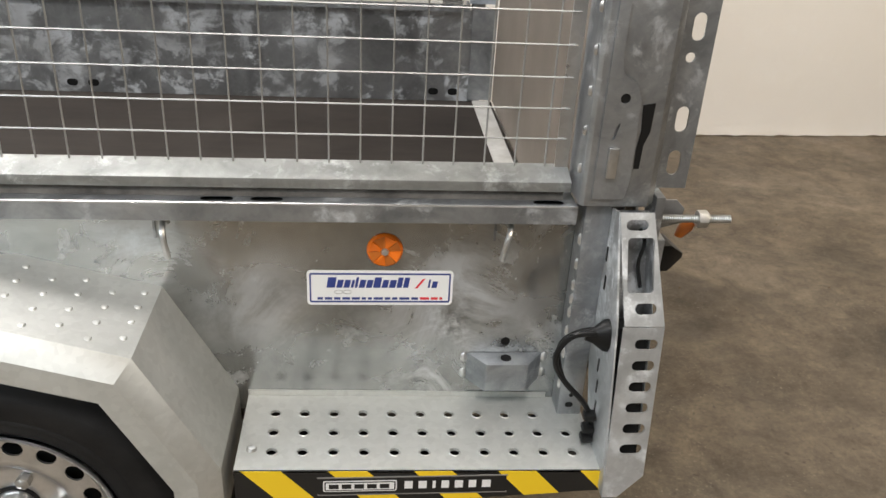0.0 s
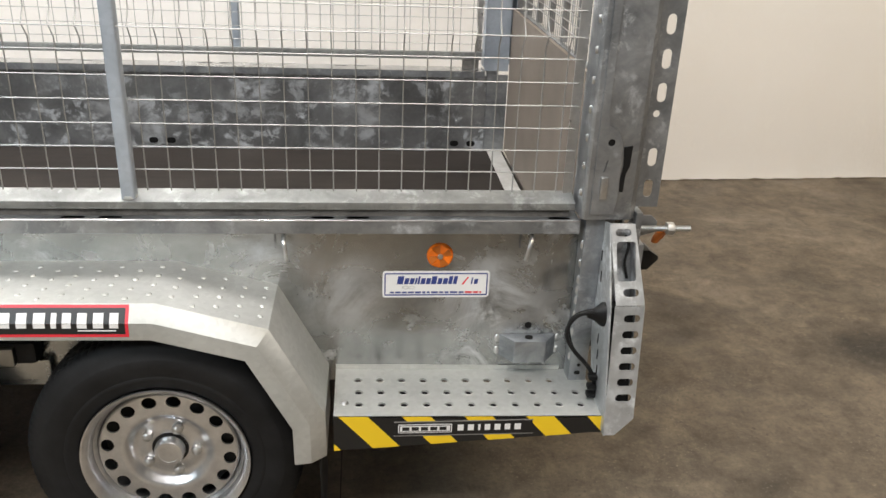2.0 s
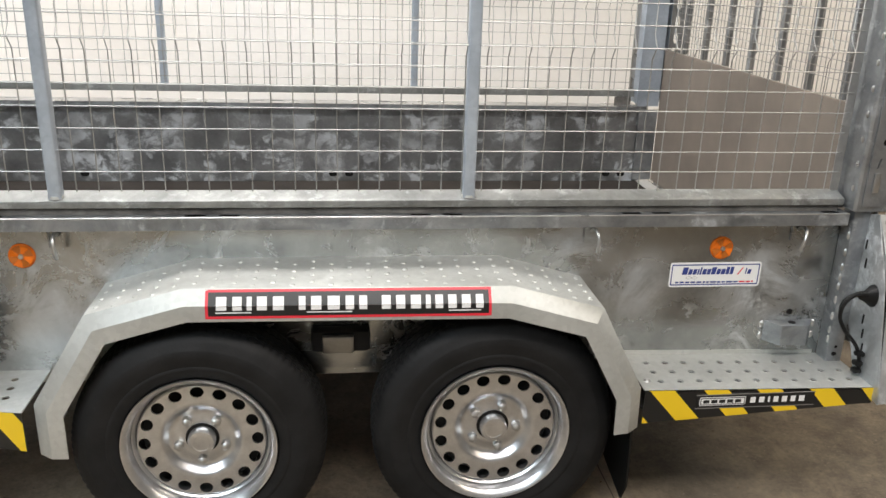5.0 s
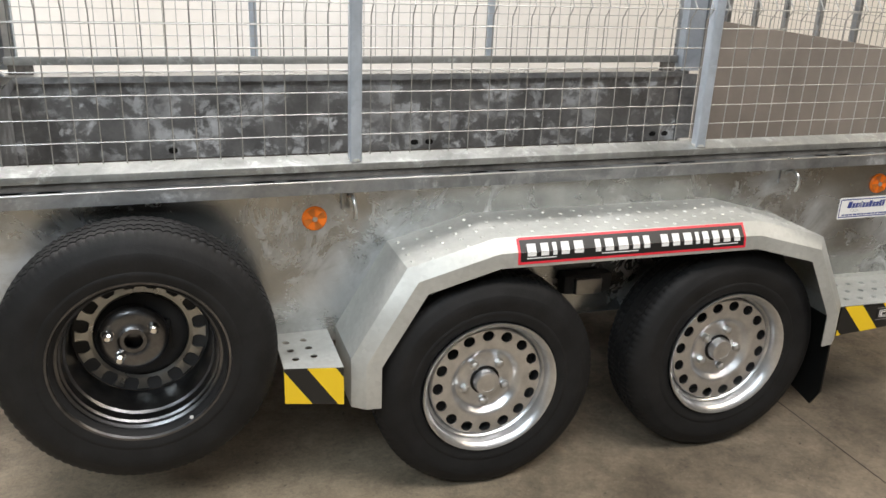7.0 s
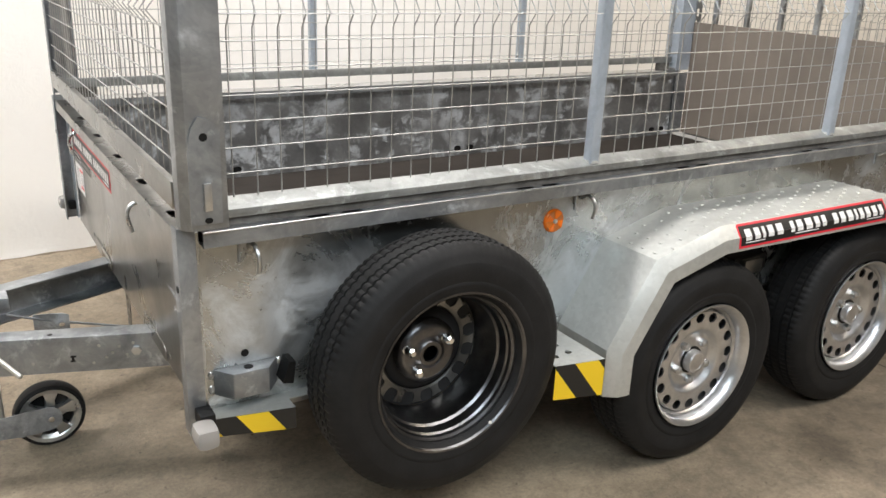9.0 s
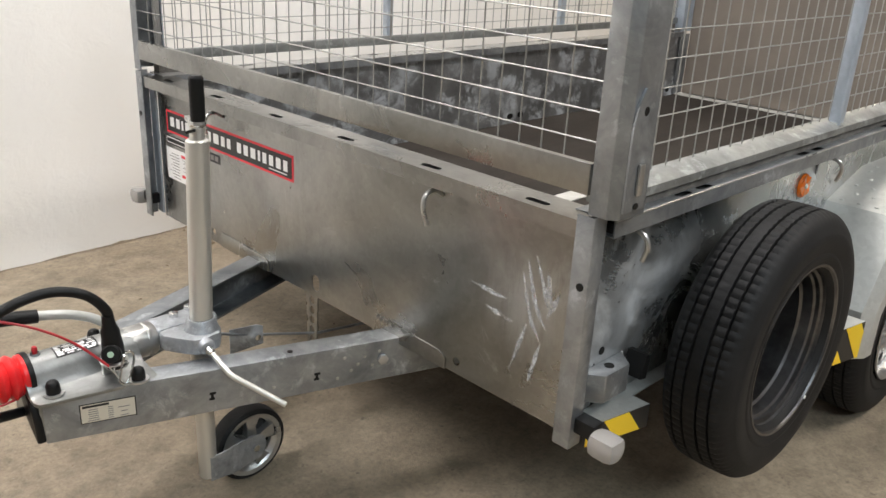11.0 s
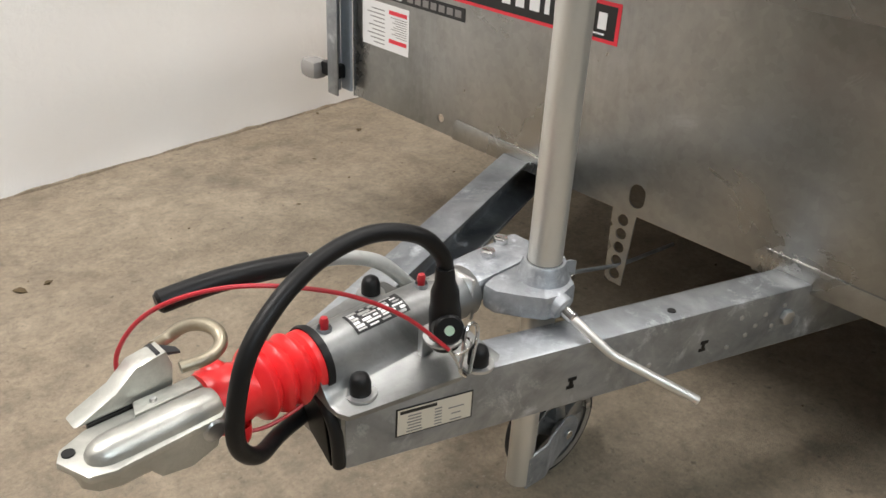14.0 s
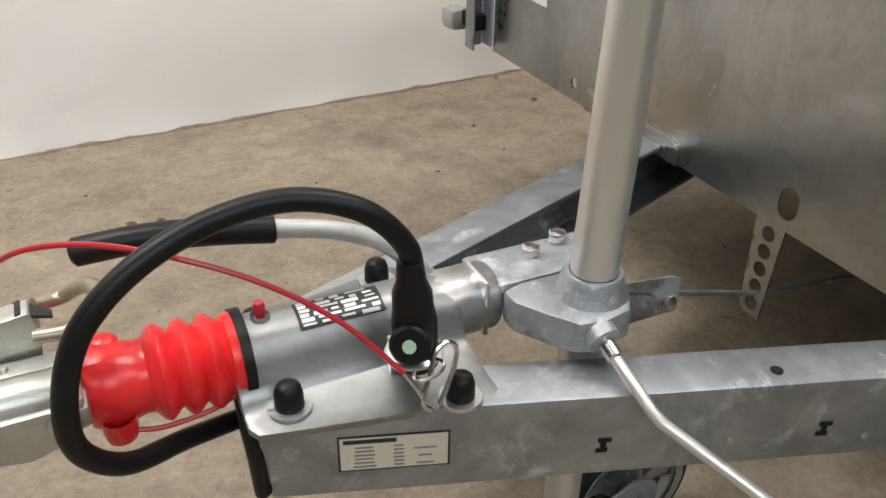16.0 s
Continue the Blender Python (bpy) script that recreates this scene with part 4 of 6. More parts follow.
def wheel(parent, m, backs=False):
    ob = group_part("wheel", parent, m, "steel wheel with silver rim and black road tyre")
    part("tyre", TYRE, RUBBER, ob, at=Matrix.Diagonal((1, 0.93, 1, 1)))
    part("rim", RIM_MESH, RIM, ob, at=Matrix.Diagonal((0.975, 1, 0.975, 1)))
    part("hub_cap", CAP, RIM, ob)
    part("hub_gap", GAP, BLACK, ob)
    part("brake_drum", DRUM, DARK, ob)
    for k in range(5):
        a = 2 * math.pi * k / 5 + 0.3
        part("wheel_nut", NUT, ZINC_BRIGHT, ob, at=Matrix.Translation((0.056 * math.cos(a), 0, 0.056 * math.sin(a))))
    return ob


WY, WZ = -0.112, 0.288
for x, turn, k in ((0.0, 20, 1.0), (-0.670, -35, 0.98)):
    for y, face in ((WY, 0), (far(WY), 180)):
        wheel(trailer, pose(x, y, WZ * k, 0, turn, face) @ Matrix.Diagonal((k, 1, k, 1)))

# ---- drawbar ----
drawbar = group_part("drawbar", trailer, label="galvanised A-frame drawbar of two channel beams")


def beam(p0, p1, side):
    """A channel beam whose outer face runs from p0 to p1 in plan; side: +1 where its inside lies to +y."""
    d = Vector((p1[0] - p0[0], p1[1] - p0[1])).normalized()
    n = Vector((-d.y, d.x)) * side
    length = math.hypot(p1[0] - p0[0], p1[1] - p0[1])

    def place(u, v, w):
        return (p0[0] + d.x * w + n.x * u, p0[1] + d.y * w + n.y * u, v)

    z0, z1, t, w = 0.283, 0.376, 0.0075, 0.055
    sec = [(0, z0), (w, z0), (w, z0 + t), (t, z0 + t), (t, z1 - t), (w, z1 - t), (w, z1), (0, z1)]
    part("beam", Geo().prism(sec, place, 0, length), ZINC, drawbar, "galvanised channel beam", 0.0036)
    return place


near_beam = beam((-2.565, 0.663), (-1.5, 0.308), 1)
beam((-2.565, 0.797), (-1.5, 1.19), -1)
# stamped marks, holes, bolts on the near beam, and its cream type plate


def mark(u, z, w, h, name, material, depth=0.0008, parent=None, lean=0.0):
    g = Geo().prism([(u - w / 2, z - h / 2), (u + w / 2, z - h / 2), (u + w / 2 + lean, z + h / 2), (u - w / 2 + lean, z + h / 2)], lambda a, b, c: near_beam(-c, b, a), 0.0001, depth)
    return part(name, g, material, parent or drawbar)


for u in (0.298, 0.51):
    mark(u, 0.319, 0.0055, 0.012, "stamped_mark", BLACK)
    mark(u + 0.001, 0.3250, 0.0125, 0.0050, "stamped_mark", BLACK)
    mark(u - 0.001, 0.3130, 0.0110, 0.0050, "stamped_mark", BLACK)
part("beam_hole", Geo().prism(disc(0.02, 0.46, 0.006, 10), lambda a, b, c: near_beam(a, c, b), 0.376, 0.3768), BLACK, drawbar)
for u, z in ((0.60, 0.33), (0.615, 0.345), (0.585, 0.318), (0.57, 0.350), (0.632, 0.322), (0.648, 0.352), (0.555, 0.305), (0.42, 0.312)):
    part("zinc_drip", Geo().lathe([(0.0, 0.002), (0.003, 0.0015), (0.004, 0.0)], lambda a, b, h: near_beam(-h, z + b, u + a), 8), ZINC_BRIGHT, drawbar)
part("flange_bolt", Geo().prism(disc(0.655, 0.333, 0.012, 6), lambda a, b, c: near_beam(-c, b, a), 0.0, 0.008), ZINC_BRIGHT, drawbar, "", 0.001)
plate = mark(0.109, 0.331, 0.098, 0.041, "type_plate", BLACK_VINYL, 0.0007)
plate["label"] = "cream type plate with small dark print"
for w, h, m_, d in ((0.094, 0.037, CREAM_PLATE, 0.0012),):
    mark(0.109, 0.331, w, h, "plate_face", m_, d, plate)
mark(0.088, 0.3455, 0.046, 0.0045, "plate_bar", BLACK_VINYL, 0.0016, plate)
rng = random.Random(8)
for r in range(6):
    z = 0.3385 - 0.0045 * r
    for u, w in ((0.083, 0.014 + 0.01 * rng.random()), (0.113, 0.009), (0.136, 0.012 + 0.008 * rng.random())):
        if rng.random() > 0.12:
            mark(u, z, w, 0.0017, "plate_bar", GREY_VINYL, 0.0016, plate)
# black end covers between the beams
part("end_cover", Geo().prism([(-2.570, 0.664), (-2.570, 0.796), (-2.545, 0.796), (-2.545, 0.664)], XYZ, 0.300, 0.372), ZINC_HOUSING, drawbar, "", 0.003)
part("end_seal", Geo().tube(glide([(-2.572, 0.700, 0.372), (-2.574, 0.680, 0.362), (-2.573, 0.669, 0.335), (-2.571, 0.668, 0.290)], 5), 0.008, 10), BLACK, drawbar, "black rubber edge seal")
part("end_flap", Geo().prism([(0.690, 0.366), (0.735, 0.366), (0.715, 0.315), (0.676, 0.286)], YZ, -2.577, -2.573), BLACK, drawbar, "", 0.001)

# ---- overrun coupling ----
YD, TZ = 0.725, 0.41
coupling = group_part("coupling", trailer, pose(0, 0, -0.011), label="zinc-plated overrun coupling with red bellows and handbrake lever")


def cx_ring(x, pts):
    return [(x, YD + y, z) for y, z in pts]


def tent(hw, top):
    half = [(hw, 0.380), (hw, 0.387), (hw * 0.80, 0.388), (0.046, 0.395), (0.038, 0.405), (0.034, 0.42), (0.025, top - 0.010), (0.013, top - 0.002)]
    return half + [(0.0, top)] + [(-y, z) for y, z in reversed(half)]


rings = [cx_ring(x, tent(hw, top)) for x, hw, top in ((-2.578, 0.066, 0.4455), (-2.572, 0.078, 0.4465), (-2.55, 0.083, 0.4465), (-2.47, 0.099, 0.4465), (-2.40, 0.113, 0.4455), (-2.378, 0.116, 0.444), (-2.366, 0.108, 0.442))]
part("housing", Geo().loft(rings), ZINC_HOUSING, coupling, "plated zinc housing", 0.0015, 32)
part("rear_tube", Geo().lathe([(0.0, -2.40), (0.034, -2.40), (0.034, -2.326), (0.031, -2.322), (0.031, -2.34), (0.0, -2.34)], lambda a, b, h: (h, YD + a, TZ + b), 32), ZINC_BRIGHT, coupling)
for x, y in ((-2.54, 0.668), (-2.54, 0.782), (-2.403, 0.620), (-2.403, 0.818)):
    ob = part("bolt_cap", Geo().lathe([(0.0, 0.416), (0.006, 0.4155), (0.0105, 0.412), (0.0125, 0.405), (0.0128, 0.390)], lambda a, b, h: (x + a, y + b, h), 18), GRIP, coupling, "black rubber bolt cap")
    part("washer", Geo().lathe([(0.0, 0.3915), (0.019, 0.3915), (0.0195, 0.3885), (0.0, 0.3885)], lambda a, b, h: (x + a, y + b, h), 20), ZINC_BRIGHT, ob)
for x in (-2.545, -2.40):
    ob = part("grease_nipple", Geo().lathe([(0.0, 0.463), (0.004, 0.462), (0.0055, 0.457), (0.0045, 0.45), (0.0045, 0.446)], lambda a, b, h: (x + a, YD + b, h), 12), RED_COAT, coupling, "red capped grease nipple")
    part("nipple_base", Geo().lathe([(0.008, 0.45), (0.009, 0.447), (0.009, 0.443)], lambda a, b, h: (x + a, YD + b, h), 12), ZINC, ob)


def on_tube(x, a, r):
    return (x, YD - r * math.sin(a), TZ + 0.0 + r * math.cos(a))


def tube_patch(x0, x1, a0, a1, r, n=6):
    return Geo().loft([[on_tube(x, a0 + (a1 - a0) * k / n, rr) for k in range(n + 1)] + [on_tube(x, a0 + (a1 - a0) * k / n, rr - 0.0006) for k in range(n, -1, -1)] for x, rr in ((x0, r), (x1, r))])


label = part("data_label", tube_patch(-2.516, -2.438, radians(-8), radians(40), 0.0375), BLACK_VINYL, coupling, "black data label with pale print")
for r in range(6):
    a = radians(-6 + 7.6 * r)
    x = -2.513
    while x < -2.445:
        w = 0.005 + 0.016 * rng.random()
        part("label_bar", tube_patch(x, min(x + w, -2.441), a, a + radians(5.6 if rng.random() > 0.4 else 3.4), 0.0380, 2), ZINC_BRIGHT if rng.random() > 0.3 else WHITE_VINYL, label)
        x += w + 0.002 + 0.006 * rng.random()

# bellows
prof = []
for k in range(3):
    x = -2.586 - 0.0205 * k
    prof += [(0.0335, x), (0.0375, x - 0.004), (0.0415, x - 0.0085), (0.0425, x - 0.0115), (0.040, x - 0.016)]
prof += [(0.0325, -2.649), (0.0315, -2.655), (0.0335, -2.661), (0.036, -2.672), (0.0365, -2.692), (0.034, -2.697), (0.029, -2.698)]
prof = [(r, x + 0.006) for r, x in prof]
prof = [(0.0375, -2.563), (0.0390, -2.568), (0.0385, -2.576)] + prof
bel = part("bellows", Geo().lathe(prof, lambda a, b, h: (h, YD + a + 0.06 * (-2.57 - h), TZ + 0.003 + b), 48), RED, coupling, "glossy red ribbed rubber bellows")
part("bellows_clamp", Geo().lathe([(0.0365, -2.560), (0.0410, -2.560), (0.0410, -2.569), (0.0365, -2.569)], lambda a, b, h: (h, YD + a, TZ + 0.003 + b), 40), BLACK, bel)
for up, y in ((1, 0.020), (-1, -0.022)):
    part("bellows_knob", Geo().lathe([(0.0, 0.0445), (0.008, 0.0435), (0.0125, 0.039), (0.014, 0.030), (0.014, 0.015)], lambda a, b, h: (-2.672 + a, YD + y + b, TZ + 0.002 + up * 0.87 * h), 20), RED, bel)

HC = 0.7075


# coupling head: a cast flange with a blunt tapered nose, a rounded ridge along it and a trough below
def head_ring(x, hw, bot, top):
    return [(x, HC - 0.006 + y, z) for y, z in ((-hw, bot + 0.008), (-hw * 1.04, top), (hw * 1.04, top), (hw, bot + 0.008), (hw * 0.75, bot), (-hw * 0.75, bot))]


rings = [head_ring(*r) for r in ((-2.830, 0.012, 0.408, 0.426), (-2.818, 0.022, 0.402, 0.426), (-2.80, 0.027, 0.400, 0.426), (-2.74, 0.028, 0.400, 0.426), (-2.70, 0.028, 0.400, 0.426), (-2.688, 0.025, 0.402, 0.426))]
head = part("coupling_head", Geo().loft(rings), CAST, coupling, "cast galvanised coupling head", 0.002, 50)
head.location = (-0.002, 0.006, 0.008)
nose = [(-2.690, HC + 0.028), (-2.806, HC + 0.028), (-2.834, HC + 0.016), (-2.842, HC + 0.002), (-2.828, HC - 0.034), (-2.806, HC - 0.041), (-2.700, HC - 0.038), (-2.690, HC - 0.030)]
part("flange", Geo().prism(nose, XYZ, 0.4255, 0.4345), CAST, head, "", 0.0028)
RIDGE = [(-2.822, 0.003, 0.003), (-2.820, 0.009, 0.008), (-2.814, 0.015, 0.0135), (-2.805, 0.0185, 0.0165), (-2.79, 0.0195, 0.0175), (-2.74, 0.0195, 0.018), (-2.70, 0.019, 0.018), (-2.693, 0.016, 0.014)]
arch = [math.pi * k / 12 for k in range(13)]
part("ridge", Geo().loft([[(x, HC - 0.014 + r * math.cos(a), 0.4335 + h * math.sin(a)) for a in arch] for x, r, h in RIDGE]), CAST, head, "", 0, 50)
part("step_plate", Geo().prism([(-2.765, HC + 0.007), (-2.694, HC + 0.007), (-2.694, HC + 0.027), (-2.758, HC + 0.027)], XYZ, 0.4345, 0.4425), CAST, head, "", 0.0018)
part("skirt", Geo().prism([(-2.785, 0.4255), (-2.700, 0.4255), (-2.706, 0.400), (-2.735, 0.391), (-2.765, 0.397)], XZ, HC - 0.037, HC - 0.032), CAST, head, "", 0.0015)
part("head_bolt", Geo().lathe([(0.0, 0.013), (0.010, 0.013), (0.0125, 0.011), (0.013, 0.004), (0.0155, 0.003), (0.0155, 0.0)], lambda a, b, h: (-2.708 + a, HC - 0.027 - h, 0.421 + b), 22), ZINC_BRIGHT, head, "large bolt head")
part("eye", Geo().lathe([(0.0062, 0.0), (0.0062, 0.0014), (0.0, 0.0014)], lambda a, b, h: (-2.829 + a, HC + 0.006 + b, 0.4342 + h), 14), BLACK, head)
part("slit", Geo().prism([(-2.802, HC + 0.0285), (-2.70, HC + 0.0285), (-2.70, HC + 0.032), (-2.802, HC + 0.032)], XYZ, 0.428, 0.4362), BLACK, head)
part("gauge_rivet", Geo().lathe([(0.0, 0.4465), (0.003, 0.446), (0.004, 0.4425)], lambda a, b, h: (-2.742 + a, HC + 0.016 + b, h), 10), ZINC_BRIGHT, head)
# latch handle: a folded plate with a round loop grip
part("latch_plate", Geo().prism([(-2.814, 0.436), (-2.714, 0.436), (-2.711, 0.462), (-2.716, 0.480), (-2.748, 0.475), (-2.770, 0.456)], XZ, 0.738, 0.762), CAST, head, "pale cast latch handle", 0.003)
part("latch_tongue", Geo().loft([[(-2.748, 0.766, 0.462), (-2.748, 0.738, 0.462), (-2.745, 0.738, 0.468), (-2.745, 0.766, 0.468)], [(-2.725, 0.762, 0.476), (-2.725, 0.740, 0.476), (-2.723, 0.740, 0.480), (-2.723, 0.762, 0.480)], [(-2.700, 0.752, 0.468), (-2.700, 0.742, 0.468), (-2.700, 0.742, 0.471), (-2.700, 0.752, 0.471)]]), DARK, head, "", 0.001)
loop = glide([(-2.714, 0.775, 0.464), (-2.694, 0.786, 0.459), (-2.677, 0.776, 0.472), (-2.666, 0.756, 0.480), (-2.662, 0.736, 0.481), (-2.668, 0.720, 0.476), (-2.686, 0.712, 0.473), (-2.714, 0.716, 0.472)], 6)
part("latch_loop", Geo().tube(loop, [0.0060 + 0.0012 * math.sin(math.pi * k / (len(loop) - 1)) for k in range(len(loop))], 12), LOOP, head, "cast loop grip")

# handbrake lever
lev = [(-2.335, 0.80, 0.372), (-2.362, 0.803, 0.404), (-2.40, 0.806, 0.442), (-2.45, 0.809, 0.466), (-2.508, 0.813, 0.479)]
part("handbrake_lever", Geo().tube(glide(lev, 6), 0.0095, 12), ZINC_DULL, coupling, "bent grey handbrake lever")
grip = glide([(-2.506, 0.8125, 0.478), (-2.56, 0.819, 0.485), (-2.62, 0.828, 0.487), (-2.678, 0.838, 0.481)], 6)
part("lever_grip", Geo().tube([grip[0] + Vector((0.001, 0, 0)), *grip, grip[-1] - Vector((0.004, -0.0005, 0.0005))], [0.009] + [0.0135] * len(grip) + [0.0095], 14), GRIP, coupling, "black rubber lever grip")

# rear saddle, tabs and brake rod
part("saddle", Geo().box(-2.335, -2.19, 0.700, 0.762, 0.40, 0.4335), ZINC_CAST, coupling, "", 0.006)
part("saddle_tab", Geo().box(-2.343, -2.337, 0.692, 0.735, 0.385, 0.446), ZINC_BRIGHT, coupling, "", 0.003)
for x, y in ((-2.268, 0.738), (-2.228, 0.752)):
    part("saddle_bolt", Geo().prism(disc(x, y, 0.0105, 6), XYZ, 0.4335, 0.443), CHROME, coupling, "", 0.0015)
part("rod_tab", Geo().prism([(-2.14, 0.30), (-2.055, 0.30), (-2.055, 0.345), (-2.07, 0.352), (-2.14, 0.36)], XZ, 0.742, 0.745), ZINC_IN, coupling, "", 0.001)
part("tab_bolt", Geo().prism(disc(-2.075, 0.325, 0.008, 6), XZ, 0.732, 0.742), CHROME, coupling, "", 0.001)
part("brake_rod", Geo().tube([(-2.2, 0.735, 0.375), (-2.1, 0.745, 0.335), (-1.885, 0.768, 0.262), (-1.7, 0.775, 0.235)], 0.0035, 8), ZINC, coupling)

# ---- jockey wheel ----
JX, JY = -2.239, 0.665
jockey = thing("jockey_wheel", "jockey wheel with satin tube and crank handle clamped to the drawbar", "jockey wheel")


def jl(a, b, h):
    """The tube leans a little towards the trailer."""
    return (JX + a + 0.066 * (h - 0.6), JY + b + 0.05 * (h - 0.6), h)


part("outer_tube", Geo().lathe([(0.0, 0.803), (0.018, 0.803), (0.0222, 0.8), (0.0228, 0.79), (0.0224, 0.786), (0.0224, 0.30), (0.020, 0.30)], jl, 32), TUBE, jockey, "satin aluminium jockey tube")
part("inner_tube", Geo().lathe([(0.019, 0.31), (0.019, 0.078), (0.0, 0.078)], lambda a, b, h: (JX - 0.019 + a, JY - 0.014 + b, h), 28), TUBE, jockey)
part("neck", Geo().lathe([(0.0, 0.838), (0.014, 0.838), (0.0145, 0.836), (0.0145, 0.80)], jl, 20), TUBE, jockey)
part("neck_pin", Geo().tube([(JX - 0.016, JY - 0.006, 0.822), (JX + 0.016, JY + 0.006, 0.822)], 0.003, 8), BLACK, jockey)
arm = [(JX + 0.012, JY + 0.018, 0.842), (JX - 0.03, JY - 0.07, 0.850)]
dv = Vector((arm[1][0] - arm[0][0], arm[1][1] - arm[0][1])).normalized()
nv = Vector((-dv.y, dv.x))
g = Geo().loft([[(c[0] + nv.x * w, c[1] + nv.y * w, c[2] + 0.005), (c[0] - nv.x * w, c[1] - nv.y * w, c[2] + 0.005), (c[0] - nv.x * w, c[1] - nv.y * w, c[2] - 0.004), (c[0] + nv.x * w, c[1] + nv.y * w, c[2] - 0.004)] for c, w in ((arm[0], 0.016), ((JX - 0.01, JY - 0.03, 0.846), 0.012), (arm[1], 0.010))])
part("crank_arm", g, ZINC_BRIGHT, jockey, "", 0.002)
hx, hy = -2.274, 0.577
part("handle_cup", Geo().lathe([(0.0, 0.864), (0.014, 0.862), (0.0145, 0.856), (0.009, 0.85), (0.0, 0.849)], lambda a, b, h: (hx + a, hy + b, h), 16), ZINC_BRIGHT, jockey)
g = Geo().lathe([(0.0, 0.941), (0.010, 0.9405), (0.0128, 0.937)] + [(0.0135 - 0.0006 * (k % 2), 0.935 - 0.0046 * k) for k in range(16)] + [(0.0125, 0.861), (0.0, 0.861)], lambda a, b, h: (hx + a, hy + b, h), 18)
part("handle_grip", g, GRIP, jockey, "black ribbed plastic handle")
# clamp block with collar, bolt and cranked locking bar
outline = [(-2.325, 0.692), (-2.325, 0.670), (-2.306, 0.640), (-2.288, 0.616), (-2.264, 0.611), (-2.232, 0.617), (-2.216, 0.642), (-2.216, 0.684), (-2.230, 0.698), (-2.30, 0.698)]
part("clamp_body", Geo().prism(outline, XYZ, 0.389, 0.424), ZINC_CAST, jockey, "cast clamp block", 0.007)
part("collar", Geo().lathe([(0.0230, 0.447), (0.027, 0.447), (0.0295, 0.442), (0.032, 0.428), (0.037, 0.420)], jl, 32), ZINC_CAST, jockey)
part("collar_gap", Geo().lathe([(0.0224, 0.4475), (0.0232, 0.4475)], jl, 32), BLACK, jockey)
ca, cb = Vector((-2.266, 0.612, 0.405)), Vector((-2.262, 0.53, 0.375))
boss = (cb - ca).normalized()
part("clamp_boss", Geo().tube([ca - boss * 0.012, ca + boss * 0.004, ca + boss * 0.006], [0.0165, 0.0165, 0.014], 18), ZINC_CAST, jockey)
part("clamp_bolt", Geo().tube([ca, ca + boss * 0.022, ca + boss * 0.024], [0.0082, 0.0082, 0.006], 10), CHROME, jockey)
tip = Vector((-2.199, 0.439, 0.328))
bar = [ca + boss * 0.018, ca + boss * 0.040, ca.lerp(cb, 0.93), cb.lerp(tip, 0.04), cb.lerp(tip, 0.12), tip - (tip - cb).normalized() * 0.001, tip]
part("locking_bar", Geo().tube(bar, [0.0058] * 6 + [0.0046], 14), TUBE, jockey, "cranked satin locking bar")
# fork and wheel
WX, WYJ, WR = -2.135, 0.695, 0.086


def fork_arm(line):
    """A bent strip with a rounded end; line: place along, across, lower edge, upper edge."""
    return Geo().loft([[(x, y - 0.002, lo), (x, y + 0.002, lo), (x, y + 0.002, hi), (x, y - 0.002, hi)] for x, y, lo, hi in line])


END = [(WX - 0.008, 0.052, 0.119), (WX + 0.010, 0.056, 0.116), (WX + 0.022, 0.066, 0.107), (WX + 0.027, 0.078, 0.095)]
part("fork", fork_arm([(-2.262, 0.634, 0.072, 0.130), (-2.218, 0.634, 0.068, 0.132), (-2.206, 0.640, 0.062, 0.130)] + [(x, 0.662, lo, hi) for x, lo, hi in END]), ZINC_CAST, jockey, "galvanised fork arm", 0.001)
part("fork", fork_arm([(-2.182, 0.724, 0.062, 0.130)] + [(x, 0.724, lo, hi) for x, lo, hi in END]), ZINC_CAST, jockey, "", 0.001)
part("axle", Geo().tube([(WX, 0.655, WR), (WX, 0.731, WR)], 0.005, 10), DARK, jockey)
part("axle_nut", Geo().prism(disc(WX, WR, 0.0085, 6), XZ, 0.654, 0.660), CHROME, jockey, "", 0.001)
jw = group_part("wheel", jockey, pose(WX, WYJ, WR, 0, 0, 0), "grey spoked jockey wheel with black tyre")


def jax(a, b, h):
    return (a, h, b)


part("tyre", Geo().lathe([(0.068, -0.021), (0.080, -0.0225), (0.086, -0.018), (0.088, -0.009), (0.088, 0.009), (0.086, 0.018), (0.080, 0.0225), (0.066, 0.021)], jax, 44), RUBBER, jw)
g = Geo().lathe([(0.066, -0.0215), (0.0755, -0.0232), (0.0765, -0.020), (0.066, -0.01), (0.060, -0.006), (0.060, 0.006), (0.066, 0.018)], jax, 44)
part("rim", g, ZINC_BRIGHT, jw)
part("hub", Geo().lathe([(0.0, -0.026), (0.012, -0.026), (0.018, -0.02), (0.02, 0.0), (0.018, 0.02), (0.0, 0.02)], jax, 24), ZINC_BRIGHT, jw)
for k in range(5):
    a = 2 * math.pi * k / 5 + 0.2
    c, s = math.cos(a), math.sin(a)
    g = Geo().loft([[(r * c - w * s, h, r * s + w * c), (r * c + w * s, h, r * s - w * c), (r * c + w * s, 0.008, r * s - w * c), (r * c - w * s, 0.008, r * s + w * c)] for r, w, h in ((0.015, 0.012, -0.02), (0.04, 0.011, -0.013), (0.064, 0.019, -0.015))])
    part("spoke", g, ZINC_BRIGHT, jw, "", 0.002)
part("web", Geo().lathe([(0.0, 0.004), (0.064, 0.004), (0.064, 0.006), (0.0, 0.006)], jax, 32), BLACK, jw)

